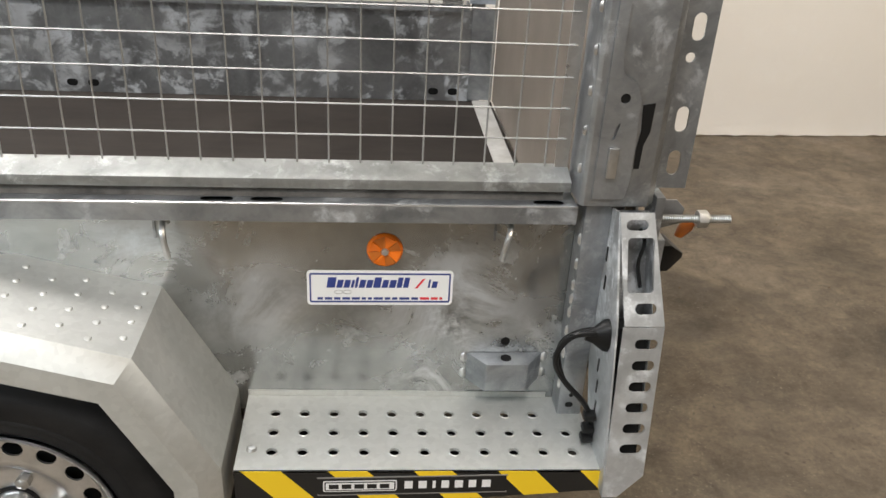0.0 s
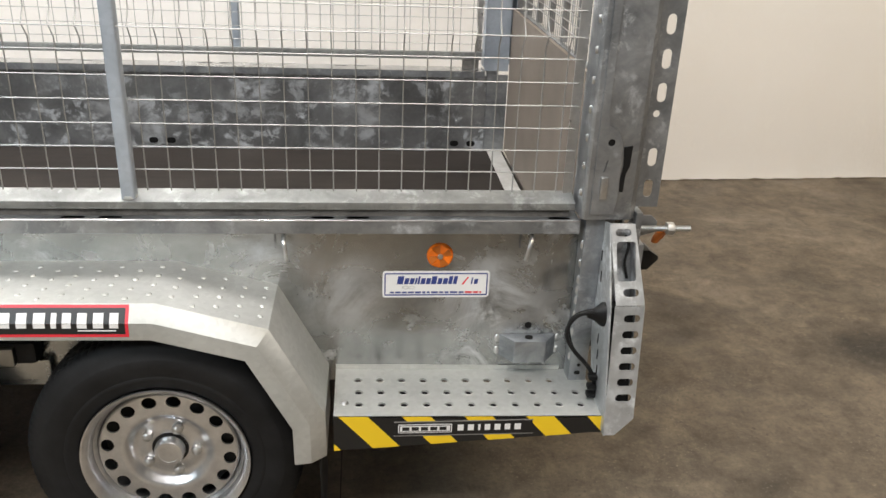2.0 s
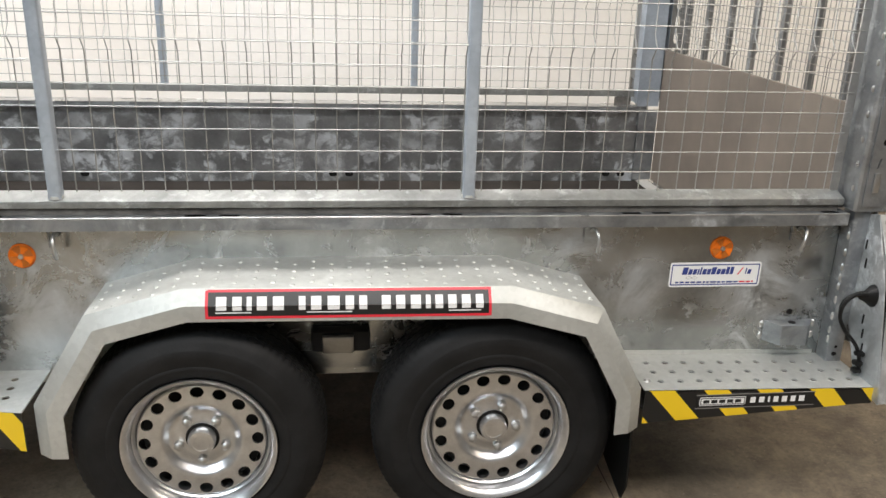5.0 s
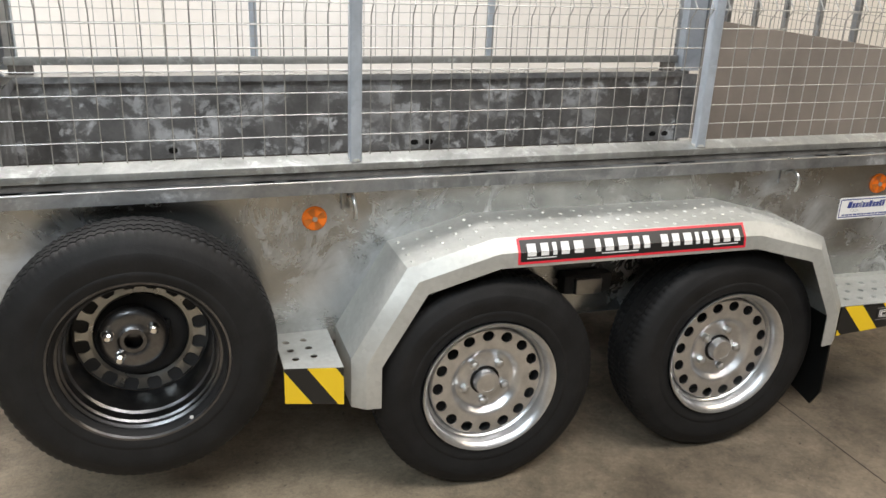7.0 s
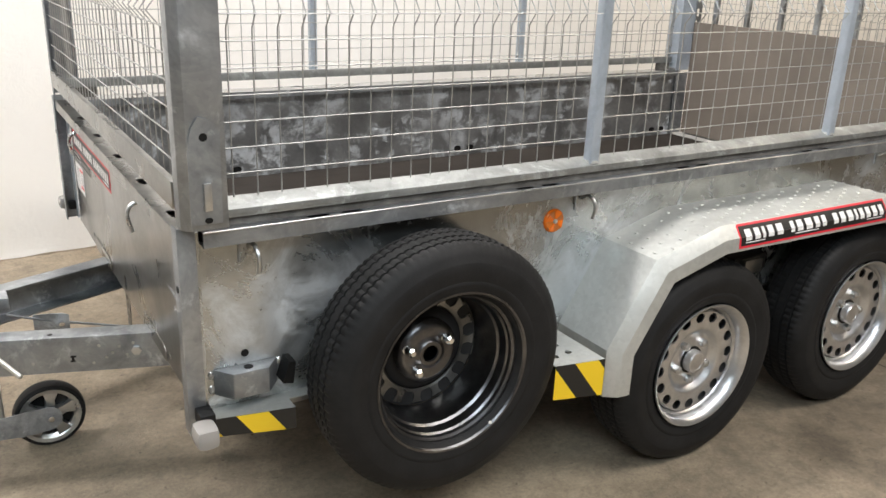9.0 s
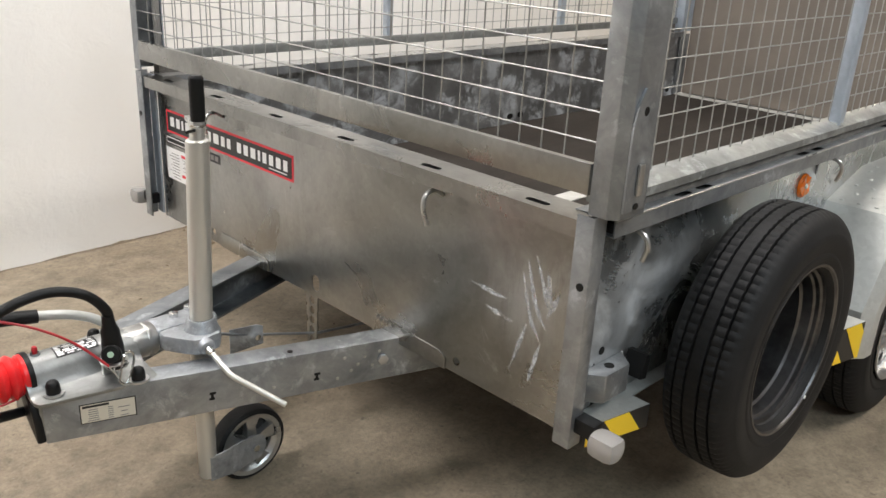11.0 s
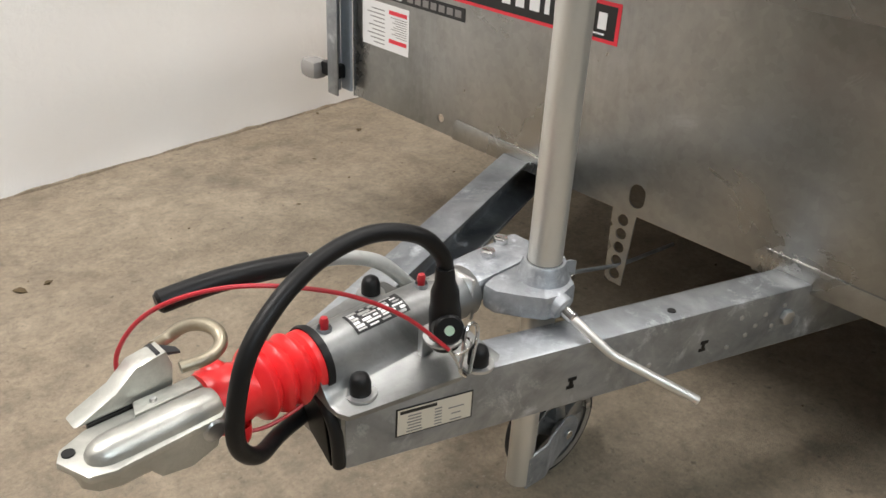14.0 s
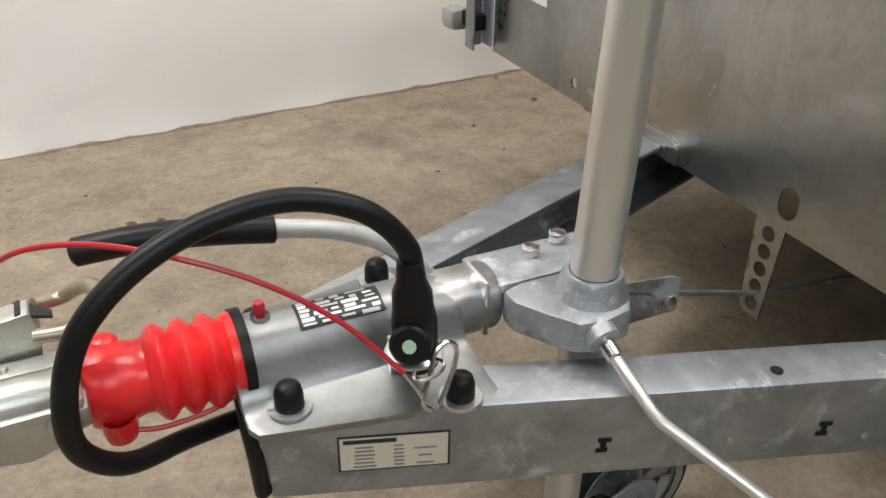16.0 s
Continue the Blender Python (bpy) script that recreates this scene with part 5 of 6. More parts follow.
# ---- electrical lead with plug, breakaway cable ----
lead = thing("trailer_lead", "black sheathed electrical lead looped round the coupling to a plug", "cable")
lp = [(-2.432, 0.654, 0.486), (-2.440, 0.649, 0.523), (-2.472, 0.654, 0.559), (-2.522, 0.667, 0.573), (-2.580, 0.670, 0.567), (-2.636, 0.660, 0.549), (-2.680, 0.651, 0.514), (-2.701, 0.647, 0.463), (-2.702, 0.650, 0.411), (-2.673, 0.665, 0.371), (-2.624, 0.702, 0.345), (-2.561, 0.739, 0.319)]
part("sheath", Geo().tube(glide(lp, 8), 0.0094, 14), GRIP, lead, "black corrugated cable sheath")
PLUG = Vector((-2.434, 0.648, 0.0))
pz = [(0.0, 0.404), (0.0175, 0.404), (0.0195, 0.408), (0.0195, 0.452), (0.0175, 0.466), (0.0170, 0.480), (0.0125, 0.492), (0.0110, 0.510), (0.0, 0.512)]
part("plug_body", Geo().lathe(pz, lambda a, b, h: (PLUG.x + a - 0.06 * (h - 0.45), PLUG.y + 0.9 * b, h), 24), BLACK, lead, "black plug body")
AIM = Vector((-0.50, -0.80, 0.33)).normalized()
SIDE = AIM.cross(Vector((0, 0, 1))).normalized()
RISE = SIDE.cross(AIM)


def on_cap(a, b, h):
    """The hinged cap on the plug's open face."""
    return PLUG + Vector((0, 0, 0.434)) + AIM * (0.016 + h) + SIDE * a + RISE * b


part("plug_cap", Geo().lathe([(0.0, 0.012), (0.0150, 0.012), (0.0175, 0.009), (0.0178, -0.004), (0.0, -0.004)], on_cap, 24), BLACK, lead)
part("cap_dot", Geo().lathe([(0.0, 0.0132), (0.0058, 0.0132), (0.0058, 0.0118)], on_cap, 16), GREEN_DOT, lead, "pale green dot")
part("cap_hinge", Geo().prism([(-0.008, 0.016), (0.008, 0.016), (0.008, 0.030), (-0.008, 0.030)], on_cap, -0.004, 0.006), BLACK, lead, "", 0.002)
part("plug_holder", Geo().lathe([(0.0195, 0.4215), (0.0245, 0.4200), (0.0250, 0.4185), (0.0245, 0.4170), (0.0195, 0.4165)], lambda a, b, h: (PLUG.x + 1.05 * a, PLUG.y + 0.9 * b, h + 0.10 * b), 26), ZINC_BRIGHT, lead, "bright plug holder plate")
part("holder_bracket", Geo().prism([(0.668, 0.378), (0.676, 0.378), (0.676, 0.4195), (0.668, 0.4195)], YZ, PLUG.x - 0.014, PLUG.x + 0.014), ZINC_BRIGHT, lead, "", 0.001)

breakaway = thing("breakaway_cable", "thin red coated breakaway cable with a spring clip", "cable")
rw = [(-2.457, 0.616, 0.427), (-2.502, 0.636, 0.478), (-2.555, 0.654, 0.517), (-2.611, 0.675, 0.541), (-2.662, 0.702, 0.549), (-2.707, 0.728, 0.541), (-2.736, 0.755, 0.515), (-2.756, 0.769, 0.478), (-2.759, 0.770, 0.441)]
part("red_wire", Geo().tube(glide(rw, 8), 0.0024, 8), RED_COAT, breakaway)
part("red_wire", Geo().tube(glide([(-2.668, 0.700, 0.374), (-2.64, 0.696, 0.370), (-2.60, 0.698, 0.372), (-2.572, 0.705, 0.378)], 4), 0.0022, 6), RED_COAT, breakaway)
part("steel_end", Geo().tube(glide([(-2.458, 0.616, 0.4275), (-2.447, 0.613, 0.408), (-2.438, 0.611, 0.389)], 4), 0.0015, 6), ZINC_BRIGHT, breakaway)
cl = [(-2.436, 0.608, 0.385), (-2.442, 0.611, 0.394), (-2.434, 0.616, 0.415), (-2.427, 0.621, 0.434), (-2.417, 0.623, 0.440), (-2.408, 0.622, 0.434), (-2.410, 0.618, 0.420), (-2.422, 0.612, 0.397), (-2.430, 0.608, 0.386)]
part("spring_clip", Geo().tube(glide(cl, 5), 0.0024, 8), CHROME, breakaway, "bright wire spring clip")
part("clip_ring", Geo().tube([(-2.432 + 0.013 * math.cos(q), 0.622 + 0.010 * math.sin(q), 0.417 + 0.004 * math.cos(q)) for q in (2 * math.pi * k / 20 for k in range(20))], 0.0017, 6, True), CHROME, breakaway)

# ---- spare wheel on the side ----
spare = thing("spare_wheel", "spare wheel with black tyre bolted to the side, dished side out", "wheel")
SP = pose(-1.448, -0.124, 0.457, 0, 8, 180)
part("tyre", TYRE, RUBBER, spare, at=Matrix.Translation((0, -0.011, 0)) @ SP @ Matrix.Diagonal((0.975, 0.86, 0.975, 1)))


def sax(a, b, h):
    return (a, h, b)


# stepped barrel, deep dish, and the ring of fingers between its open slots
g = Geo().lathe([(0.166, -0.066), (0.1785, -0.0795), (0.1795, 0.0765), (0.1785, 0.0805), (0.1745, 0.0800), (0.1705, 0.0745), (0.1700, 0.0680), (0.1655, 0.0650), (0.1635, 0.0560), (0.1580, 0.0520), (0.1570, 0.0440), (0.1530, 0.0400), (0.1500, 0.0200), (0.1455, 0.0150), (0.1440, -0.0500), (0.1400, -0.0620)], sax, 80)
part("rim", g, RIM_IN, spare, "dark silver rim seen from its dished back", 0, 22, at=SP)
# near-black dish: darkness of the recess and open slots is put into its colour
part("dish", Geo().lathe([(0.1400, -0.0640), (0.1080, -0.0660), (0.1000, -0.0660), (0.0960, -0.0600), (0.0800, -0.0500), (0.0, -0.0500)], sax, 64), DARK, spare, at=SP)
part("slot_ring", Geo().lathe([(0.1080, -0.0645), (0.1080, -0.0615), (0.0995, -0.0605), (0.0970, -0.0560)], sax, 64), ZINC_PANEL, spare, at=SP)
for k in range(16):
    a = 2 * math.pi * (k + 0.5) / 16
    c, s = math.cos(a), math.sin(a)
    g = Geo().loft([[(r * c - w * s, h, r * s + w * c), (r * c + w * s, h, r * s - w * c), (r * c + w * s, h - 0.004, r * s - w * c), (r * c - w * s, h - 0.004, r * s + w * c)] for r, w, h in ((0.1060, 0.0135, -0.0615), (0.1120, 0.0090, -0.0615), (0.1220, 0.0080, -0.0610), (0.1300, 0.0110, -0.0610), (0.1340, 0.0125, -0.0610))])
    part("slot_finger", g, ZINC_PANEL, spare, at=SP)
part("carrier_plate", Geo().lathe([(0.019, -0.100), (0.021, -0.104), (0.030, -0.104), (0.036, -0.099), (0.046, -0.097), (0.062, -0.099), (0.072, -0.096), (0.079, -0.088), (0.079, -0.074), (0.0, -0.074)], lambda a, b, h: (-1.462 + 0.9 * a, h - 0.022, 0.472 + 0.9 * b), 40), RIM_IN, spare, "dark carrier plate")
for deg in (27, 165, 234):
    a = radians(deg)
    x, z = -1.464 + 0.049 * math.cos(a), 0.475 + 0.049 * math.sin(a)
    part("carrier_bolt", Geo().lathe([(0.0, -0.140), (0.006, -0.1395), (0.0105, -0.135), (0.0115, -0.120), (0.0145, -0.118)], lambda p, q, h: (x + p, h, z + q), 12), CHROME, spare, "bright dome bolt")
part("carrier_arm", Geo().box(-1.51, -1.386, -0.08, -0.001, 0.42, 0.494), DARK, spare, "", 0.004)
part("tyre_dot", Geo().lathe([(0.0, -0.2110), (0.0038, -0.2105), (0.0045, -0.2085)], lambda p, q, h: (-1.358 + p, h, 0.322 + q), 10), WHITE_VINYL, spare, "small white paint dot")
g = Geo().prism([(-1.760, 0.440), (-1.745, 0.485), (-1.732, 0.483), (-1.738, 0.435)], XZ, -0.05, -0.01)
part("rubber_wedge", g, BLACK, spare)

# ---- wire mesh cage ----
PITCH, ROW0, ROWS = 0.0473, 0.8675, 0.0477
CAGE_TOP = 1.66
FOLD = 1.155


def fold_out(z):
    """How far the mesh stands out in its stiffening crease."""
    return max(0.0, 0.022 - 0.8 * abs(z - FOLD))


def rounded_square(x, y, h, r):
    """A square outline of half width h with corners of radius r."""
    return [(x + cx * (h - r) + r * math.cos(a), y + cy * (h - r) + r * math.sin(a)) for cx, cy, a0 in ((1, 1, 0), (-1, 1, 90), (-1, -1, 180), (1, -1, 270)) for a in (radians(a0 + 30 * k) for k in range(4))]


def upright_wire(z0, z1, axis):
    zs = [z0, FOLD - 0.0275, FOLD, FOLD + 0.0275, z1]
    return Geo().tube([(0, -fold_out(z), z) if axis == "x" else (-fold_out(z), 0, z) for z in zs], 0.0015, 5).mesh("wire")


def side_mesh(y0, s, label):
    """y0: plane of the wires; s: 1 for the side that faces -y, -1 for the other."""
    cage = thing("mesh_side_panel", label, "mesh panel", "mesh cage panels")
    xa, xb = -1.868, 0.852
    ya, yb = sorted((y0 - s * 0.035, y0 + s * 0.012))
    up_ = 0.0 if s > 0 else 0.018
    part("bottom_rail", Geo().prism([(y0 - s * 0.036, 0.7925 + up_), (y0 + s * 0.012, 0.7925 + up_), (y0 + s * 0.012, 0.822 + up_), (y0 + s * 0.002, 0.822 + up_), (y0 - s * 0.036, 0.809 + up_)], lambda u, v, w: (w, u, v), xa - 0.03, xb + 0.01), ZINC_RAIL, cage, "", 0.003)
    # added dark strip that stands in for shade in the gap
    for x0, x1 in (((xa - 0.02, xb),) if s > 0 else ((xa - 0.02, xa + 0.06), (xb - 0.06, xb))):
        part("gap_shade_strip", Geo().box(x0, x1, ya + 0.006, yb - 0.010, 0.7764, 0.7922 + up_), GAP_SHADE, cage, "dark strip added for the shaded gap under the mesh frame")
    part("top_rail", Geo().box(xa - 0.03, xb + 0.01, ya, yb, CAGE_TOP, CAGE_TOP + 0.035), ZINC, cage, "", 0.005)
    for x in ((-0.06, -0.965) if s > 0 else (-0.052, -1.025)):
        part("upright", Geo().prism(rounded_square(x, y0 - s * 0.0165, 0.0138, 0.0045), XYZ, 0.812, CAGE_TOP), ZINC_SKY_TINT, cage, "square galvanised upright")
        part("weld_bead", Geo().lathe([(0.0148, 0.0), (0.0162, -0.001), (0.0172, -0.006)], lambda a, b, h: (x + a, y0 - s * 0.0165 + b, 0.8185 + h), 14), ZINC_DULL, cage)
    up = upright_wire(0.815, CAGE_TOP, "x")
    k0 = math.ceil((xa - 0.020) / PITCH)
    for k in range(k0, 200):
        x = 0.020 + PITCH * k
        if x > xb:
            break
        part("wire", up, WIRE, cage, at=Matrix.Translation((x, y0, 0)) @ Matrix.Diagonal((1, s, 1, 1)))
    row = Geo().tube([(xa, 0, 0), (xb, 0, 0)], 0.0015, 5).mesh("wire")
    z = ROW0
    while z < CAGE_TOP:
        part("wire", row, WIRE, cage, at=Matrix.Translation((0, y0 - s * (0.0034 + fold_out(z)), z)))
        z += ROWS
    for x, w in ((xa - 0.025, 0.02), (xb - 0.012, 0.02)):
        part("end_flat", Geo().box(x, x + w, y0 - 0.002, y0 + 0.002, 0.82, CAGE_TOP), ZINC_BRIGHT, cage)
    return cage


side_mesh(0.006, 1, "galvanised wire mesh side panel along the open side of the trailer")
side_mesh(1.509, -1, "galvanised wire mesh side panel on the wall side of the trailer")

# front mesh panel
front = thing("mesh_front_panel", "galvanised wire mesh front panel above the front rail", "mesh panel", "mesh cage panels")
part("bottom_rail", Geo().box(-1.9435, -1.93, -0.016, 1.506, 0.818, 0.869), ZINC_PANEL, front, "", 0.002)
part("bottom_rail", Geo().box(-1.93, -1.90, -0.016, 1.506, 0.818, 0.822), ZINC_PANEL, front)
up = upright_wire(0.82, CAGE_TOP, "y")
for k in range(31):
    part("wire", up, WIRE, front, at=Matrix.Translation((-1.926, 0.05 + PITCH * k, 0)))
row = Geo().tube([(0, -0.045, 0), (0, 1.535, 0)], 0.0015, 5).mesh("wire")
for k in range(17):
    z = 0.9 + 0.0465 * k
    part("wire", row, WIRE, front, at=Matrix.Translation((-1.9295 - fold_out(z), 0, z)))
part("top_rail", Geo().box(-1.945, -1.91, 0.0, 1.49, CAGE_TOP, CAGE_TOP + 0.035), ZINC, front, "", 0.004)

# folded corner posts of the cage
for fy, name in (((lambda y: y), "open side"), (far, "wall side")):
    post = thing("cage_corner_post", "folded galvanised front corner post of the mesh cage", "post", "cage corner posts")
    sec = [(-1.94, -0.018), (-1.94, -0.052), (-1.925, -0.068), (-1.858, -0.068), (-1.858, -0.064), (-1.923, -0.064), (-1.936, -0.050), (-1.936, -0.018)]
    part("post_body", Geo().prism(sec, lambda u, v, w: (u, fy(v), w), 0.7875, CAGE_TOP + 0.035), ZINC, post, "", 0.0012)
    part("post_return", Geo().box(-1.8615, -1.858, *sorted((fy(-0.0638), fy(-0.030))), 0.824, CAGE_TOP + 0.03), ZINC_SKY_TINT, post, "", 0.0012)
    out = [(-1.926, 0.80), (-1.87, 0.80), (-1.868, 0.965), (-1.885, 0.985), (-1.905, 0.99), (-1.918, 0.97), (-1.926, 0.93)]
    part("lock_plate", Geo().plate(out, [disc(-1.897, 0.955, 0.0075)], lambda u, v, w: (u, fy(w), v), -0.0725, -0.0685), ZINC, post)
    part("lock_tab", Geo().box(-1.902, -1.888, *sorted((fy(-0.078), fy(-0.0728))), 0.825, 0.875), ZINC_BRIGHT, post, "", 0.002)
    part("plate_hole", Geo().prism(disc(-1.897, 0.955, 0.0075), lambda u, v, w: (u, fy(w), v), -0.0715, -0.0695), BLACK, post)
    part("plate_slot", Geo().prism(slot(-1.895, 0.807, 0.014, 0.01), lambda u, v, w: (u, fy(w), v), -0.0738, -0.0727), BLACK, post)

    rp = thing("cage_rear_post", "folded galvanised rear post of the mesh cage with slotted flange", "post", "cage corner posts")
    sec = [(0.868, 0.02), (0.868, -0.058), (0.874, -0.064), (0.972, -0.064), (0.985, -0.05), (0.985, 0.0), (0.982, 0.0), (0.982, -0.049), (0.971, -0.061), (0.875, -0.061), (0.871, -0.057), (0.871, 0.02)]
    part("post_body", Geo().prism(sec, lambda u, v, w: (u, fy(v), w), 0.786, CAGE_TOP + 0.035), ZINC if fy(0) < 1 else ZINC_SKY_TINT, rp, "", 0.0012)
    out = [(0.884, 0.80), (0.932, 0.80), (0.938, 0.83), (0.935, 0.955), (0.925, 0.978), (0.905, 0.99), (0.900, 1.01), (0.900, CAGE_TOP), (0.884, CAGE_TOP)]
    part("lock_plate", Geo().plate(out, [disc(0.912, 0.955, 0.0075), [(0.905, 0.915), (0.910, 0.918), (0.905, 0.895), (0.900, 0.892)]], lambda u, v, w: (u, fy(w), v), -0.0685, -0.0645), ZINC, rp)
    part("plate_hole", Geo().prism(disc(0.912, 0.955, 0.0075), lambda u, v, w: (u, fy(w), v), -0.0666, -0.0645), BLACK, rp)
    part("lock_tab", Geo().box(0.898, 0.913, *sorted((fy(-0.075), fy(-0.0688))), 0.835, 0.882), ZINC_BRIGHT, rp, "", 0.0025)
    key = [(0.940, 0.945), (0.958, 0.948), (0.957, 0.905), (0.950, 0.885), (0.949, 0.848), (0.941, 0.848), (0.940, 0.88), (0.943, 0.905)]
    part("keyhole_slot", Geo().prism(key, lambda u, v, w: (u, fy(w), v), -0.0652, -0.0642), BLACK, rp)
    zs = [0.842, 0.911] + [1.048 + 0.068 * k for k in range(9)]
    holes = [slot(1.018, z, 0.0195, 0.04) for z in zs] + [disc(1.013, 1.004, 0.0075)]
    part("slotted_flange", Geo().plate(rect(0.986, 1.044, 0.80, CAGE_TOP + 0.03), holes, lambda u, v, w: (u, fy(w), v), -0.022, -0.019), ZINC, rp)
    part("flange_web", Geo().box(0.983, 0.9862, *sorted((fy(-0.048), fy(-0.019))), 0.80, CAGE_TOP + 0.03), ZINC, rp)
    part("inner_plate", Geo().box(0.872, 0.962, *sorted((fy(0.012), fy(0.015))), 0.775, CAGE_TOP), ZINC if fy(0) < 1 else ZINC_SKY_TINT, rp)
    g = Geo()
    for k in range(14):
        z = 0.84 + 0.059 * k
        g.lathe([(0.0, -0.0), (0.004, 0.0), (0.003, 0.004), (0.0, 0.005)], lambda a, b, h: (0.8675 - h, fy(-0.045) + a, z + 2.2 * b), 7)
    part("weld_spot", g, ZINC_BRIGHT, rp)["kind"] = "stuff"

# rear mesh gate with ribs, raised over the tailboard
gate = thing("mesh_gate", "galvanised mesh gate with upright ribs above the tailboard", "gate")
part("ramp_board", Geo().box(0.967, 0.979, 0.013, 1.477, 0.462, 1.004), RAMP, gate, "tan coated ramp board")
part("bottom_bar", Geo().box(0.992, 1.012, 0.03, 1.46, 0.97, 0.998), ZINC, gate, "", 0.003)
up = Geo().tube([(0, 0, 0.985), (0, 0, CAGE_TOP)], 0.0014, 4).mesh("wire")
for k in range(56):
    part("wire", up, WIRE, gate, at=Matrix.Translation((0.997, 0.045 + 0.0255 * k, 0)))
row = Geo().tube([(0, 0.03, 0), (0, 1.46, 0)], 0.0014, 4).mesh("wire")
for k in range(25):
    part("wire", row, WIRE, gate, at=Matrix.Translation((0.9938, 0, 1.05 + 0.0255 * k)))
for k in range(8):
    y = 0.10 + 0.184 * k
    part("rib", Geo().box(1.002, 1.02, y - 0.011, y + 0.011, 0.999, CAGE_TOP), ZINC, gate, "", 0.002)
part("top_bar", Geo().box(0.985, 1.015, 0.03, 1.46, CAGE_TOP, CAGE_TOP + 0.03), ZINC, gate, "", 0.003)

# ---- stickers ----
def flat_bar(name, material, parent, u0, u1, v0, v1, w0, w1, place, radius=0.0, label="", lean=0.0):
    if radius:
        shape = []
        for cx, cy, a0 in ((u1 - radius, v1 - radius, 0), (u0 + radius, v1 - radius, 90), (u0 + radius, v0 + radius, 180), (u1 - radius, v0 + radius, 270)):
            shape += [(cx + radius * math.cos(radians(a0 + 30 * k)), cy + radius * math.sin(radians(a0 + 30 * k))) for k in range(4)]
    else:
        shape = [(u0, v0), (u1, v0), (u1 + lean, v1), (u0 + lean, v1)]
    return part(name, Geo().prism(shape, place, w0, w1), material, parent, label)


def side_out(u, v, w):
    return (u, -w, v)


def dealer_out(u, v, w):
    return (0.455 + (u - 0.468) * 1.044, -w, 0.573 + (v - 0.572) * 1.20)


# dealer sticker on the side sheet, its lettering as plain bars
dealer = flat_bar("dealer_sticker", WHITE_VINYL, trailer, 0.468, 0.696, 0.572, 0.626, 0.0003, 0.0009, dealer_out, 0.006, "white dealer sticker with navy border and italic bars")
for a, b, c, d in ((0.473, 0.691, 0.6195, 0.622), (0.473, 0.691, 0.576, 0.5785), (0.472, 0.4745, 0.578, 0.62), (0.6895, 0.692, 0.578, 0.62)):
    flat_bar("border", BLUE_VINYL, dealer, a, b, c, d, 0.0009, 0.0012, dealer_out)
x = 0.498
for k, w in enumerate((0.013, 0.009, 0.009, 0.004, 0.004, 0.009, 0.009, 0.011, 0.009, 0.010, 0.008, 0.008)):
    flat_bar("letter_bar", BLUE_VINYL, dealer, x, x + w, 0.5995, 0.6155 if k in (0, 4, 7, 10, 11) else 0.6115, 0.0009, 0.0013, dealer_out, lean=0.003)
    x += w + 0.0022
flat_bar("tail_mark", RED_VINYL, dealer, 0.636, 0.640, 0.5985, 0.6135, 0.0009, 0.0013, dealer_out, lean=0.012)
flat_bar("letter_bar", BLUE_VINYL, dealer, 0.656, 0.659, 0.5995, 0.6125, 0.0009, 0.0013, dealer_out, lean=0.002)
flat_bar("letter_bar", BLUE_VINYL, dealer, 0.662, 0.670, 0.5995, 0.6095, 0.0009, 0.0013, dealer_out, lean=0.002)
for cx in (0.517, 0.531):
    part("ring_mark", Geo().tube([(cx - 0.011 + 0.0068 * math.cos(q), -0.0011, 0.5976 + 0.0034 * math.sin(q)) for q in (2 * math.pi * k / 16 for k in range(16))], 0.0004, 4, True), GREY_VINYL, dealer)
x = 0.484
rng = random.Random(3)
while x < 0.676:
    w = 0.006 + 0.010 * rng.random()
    flat_bar("small_bar", RED_VINYL if x > 0.632 else BLUE_VINYL, dealer, x, min(x + w, 0.68), 0.5805, 0.5842, 0.0009, 0.0012, dealer_out)
    x += w + 0.003

# product sticker on the rear step: black with a white outlined box and pale bars
prod = flat_bar("step_sticker", BLACK_VINYL, step, 0.472, 0.768, 0.340, 0.374, 0.1903, 0.1914, side_out, 0, "black step sticker with a white box and pale bars")
prod.location.x = 0.007
for a, b, c, d in ((0.470, 0.770, 0.3735, 0.3755), (0.470, 0.770, 0.3385, 0.3405)):
    flat_bar("border", GREY_VINYL, prod, a, b, c, d, 0.1903, 0.1917, side_out)
flat_bar("white_box", WHITE_VINYL, prod, 0.479, 0.594, 0.3465, 0.3685, 0.1914, 0.1918, side_out, 0.003)
flat_bar("box_inner", BLACK_VINYL, prod, 0.481, 0.592, 0.3485, 0.3665, 0.1918, 0.1921, side_out, 0.002)
flat_bar("box_inner", WHITE_VINYL, prod, 0.483, 0.590, 0.3505, 0.3645, 0.1921, 0.1924, side_out, 0.001)
for k in range(5):
    flat_bar("letter_bar", BLACK_VINYL, prod, 0.488 + 0.0198 * k, 0.503 + 0.0198 * k, 0.353, 0.362, 0.1924, 0.1928, side_out)
x = 0.606
for w in (0.013, 0.013, 0.005, 0.012, 0.013, 0.012, 0.014):
    flat_bar("letter_bar", WHITE_VINYL, prod, x, x + w, 0.3505, 0.3655, 0.1914, 0.1919, side_out)
    x += w + 0.0092


# maker's band on the fender, wrapped over its bevelled edge
BAND = [(-0.190, 0.664), (-0.213, 0.633), (-0.216, 0.604)]


def on_band(x, s, lift):
    a, b, c = BAND
    fold = 0.57
    p, q, t = (a, b, s / fold) if s < fold else (b, c, (s - fold) / (1 - fold))
    n = Vector((q[1] - p[1], -(q[0] - p[0]))).normalized()
    return (x, (p[0] + (q[0] - p[0]) * t) * flare(x) + n.x * lift, p[1] + (q[1] - p[1]) * t + n.y * lift)


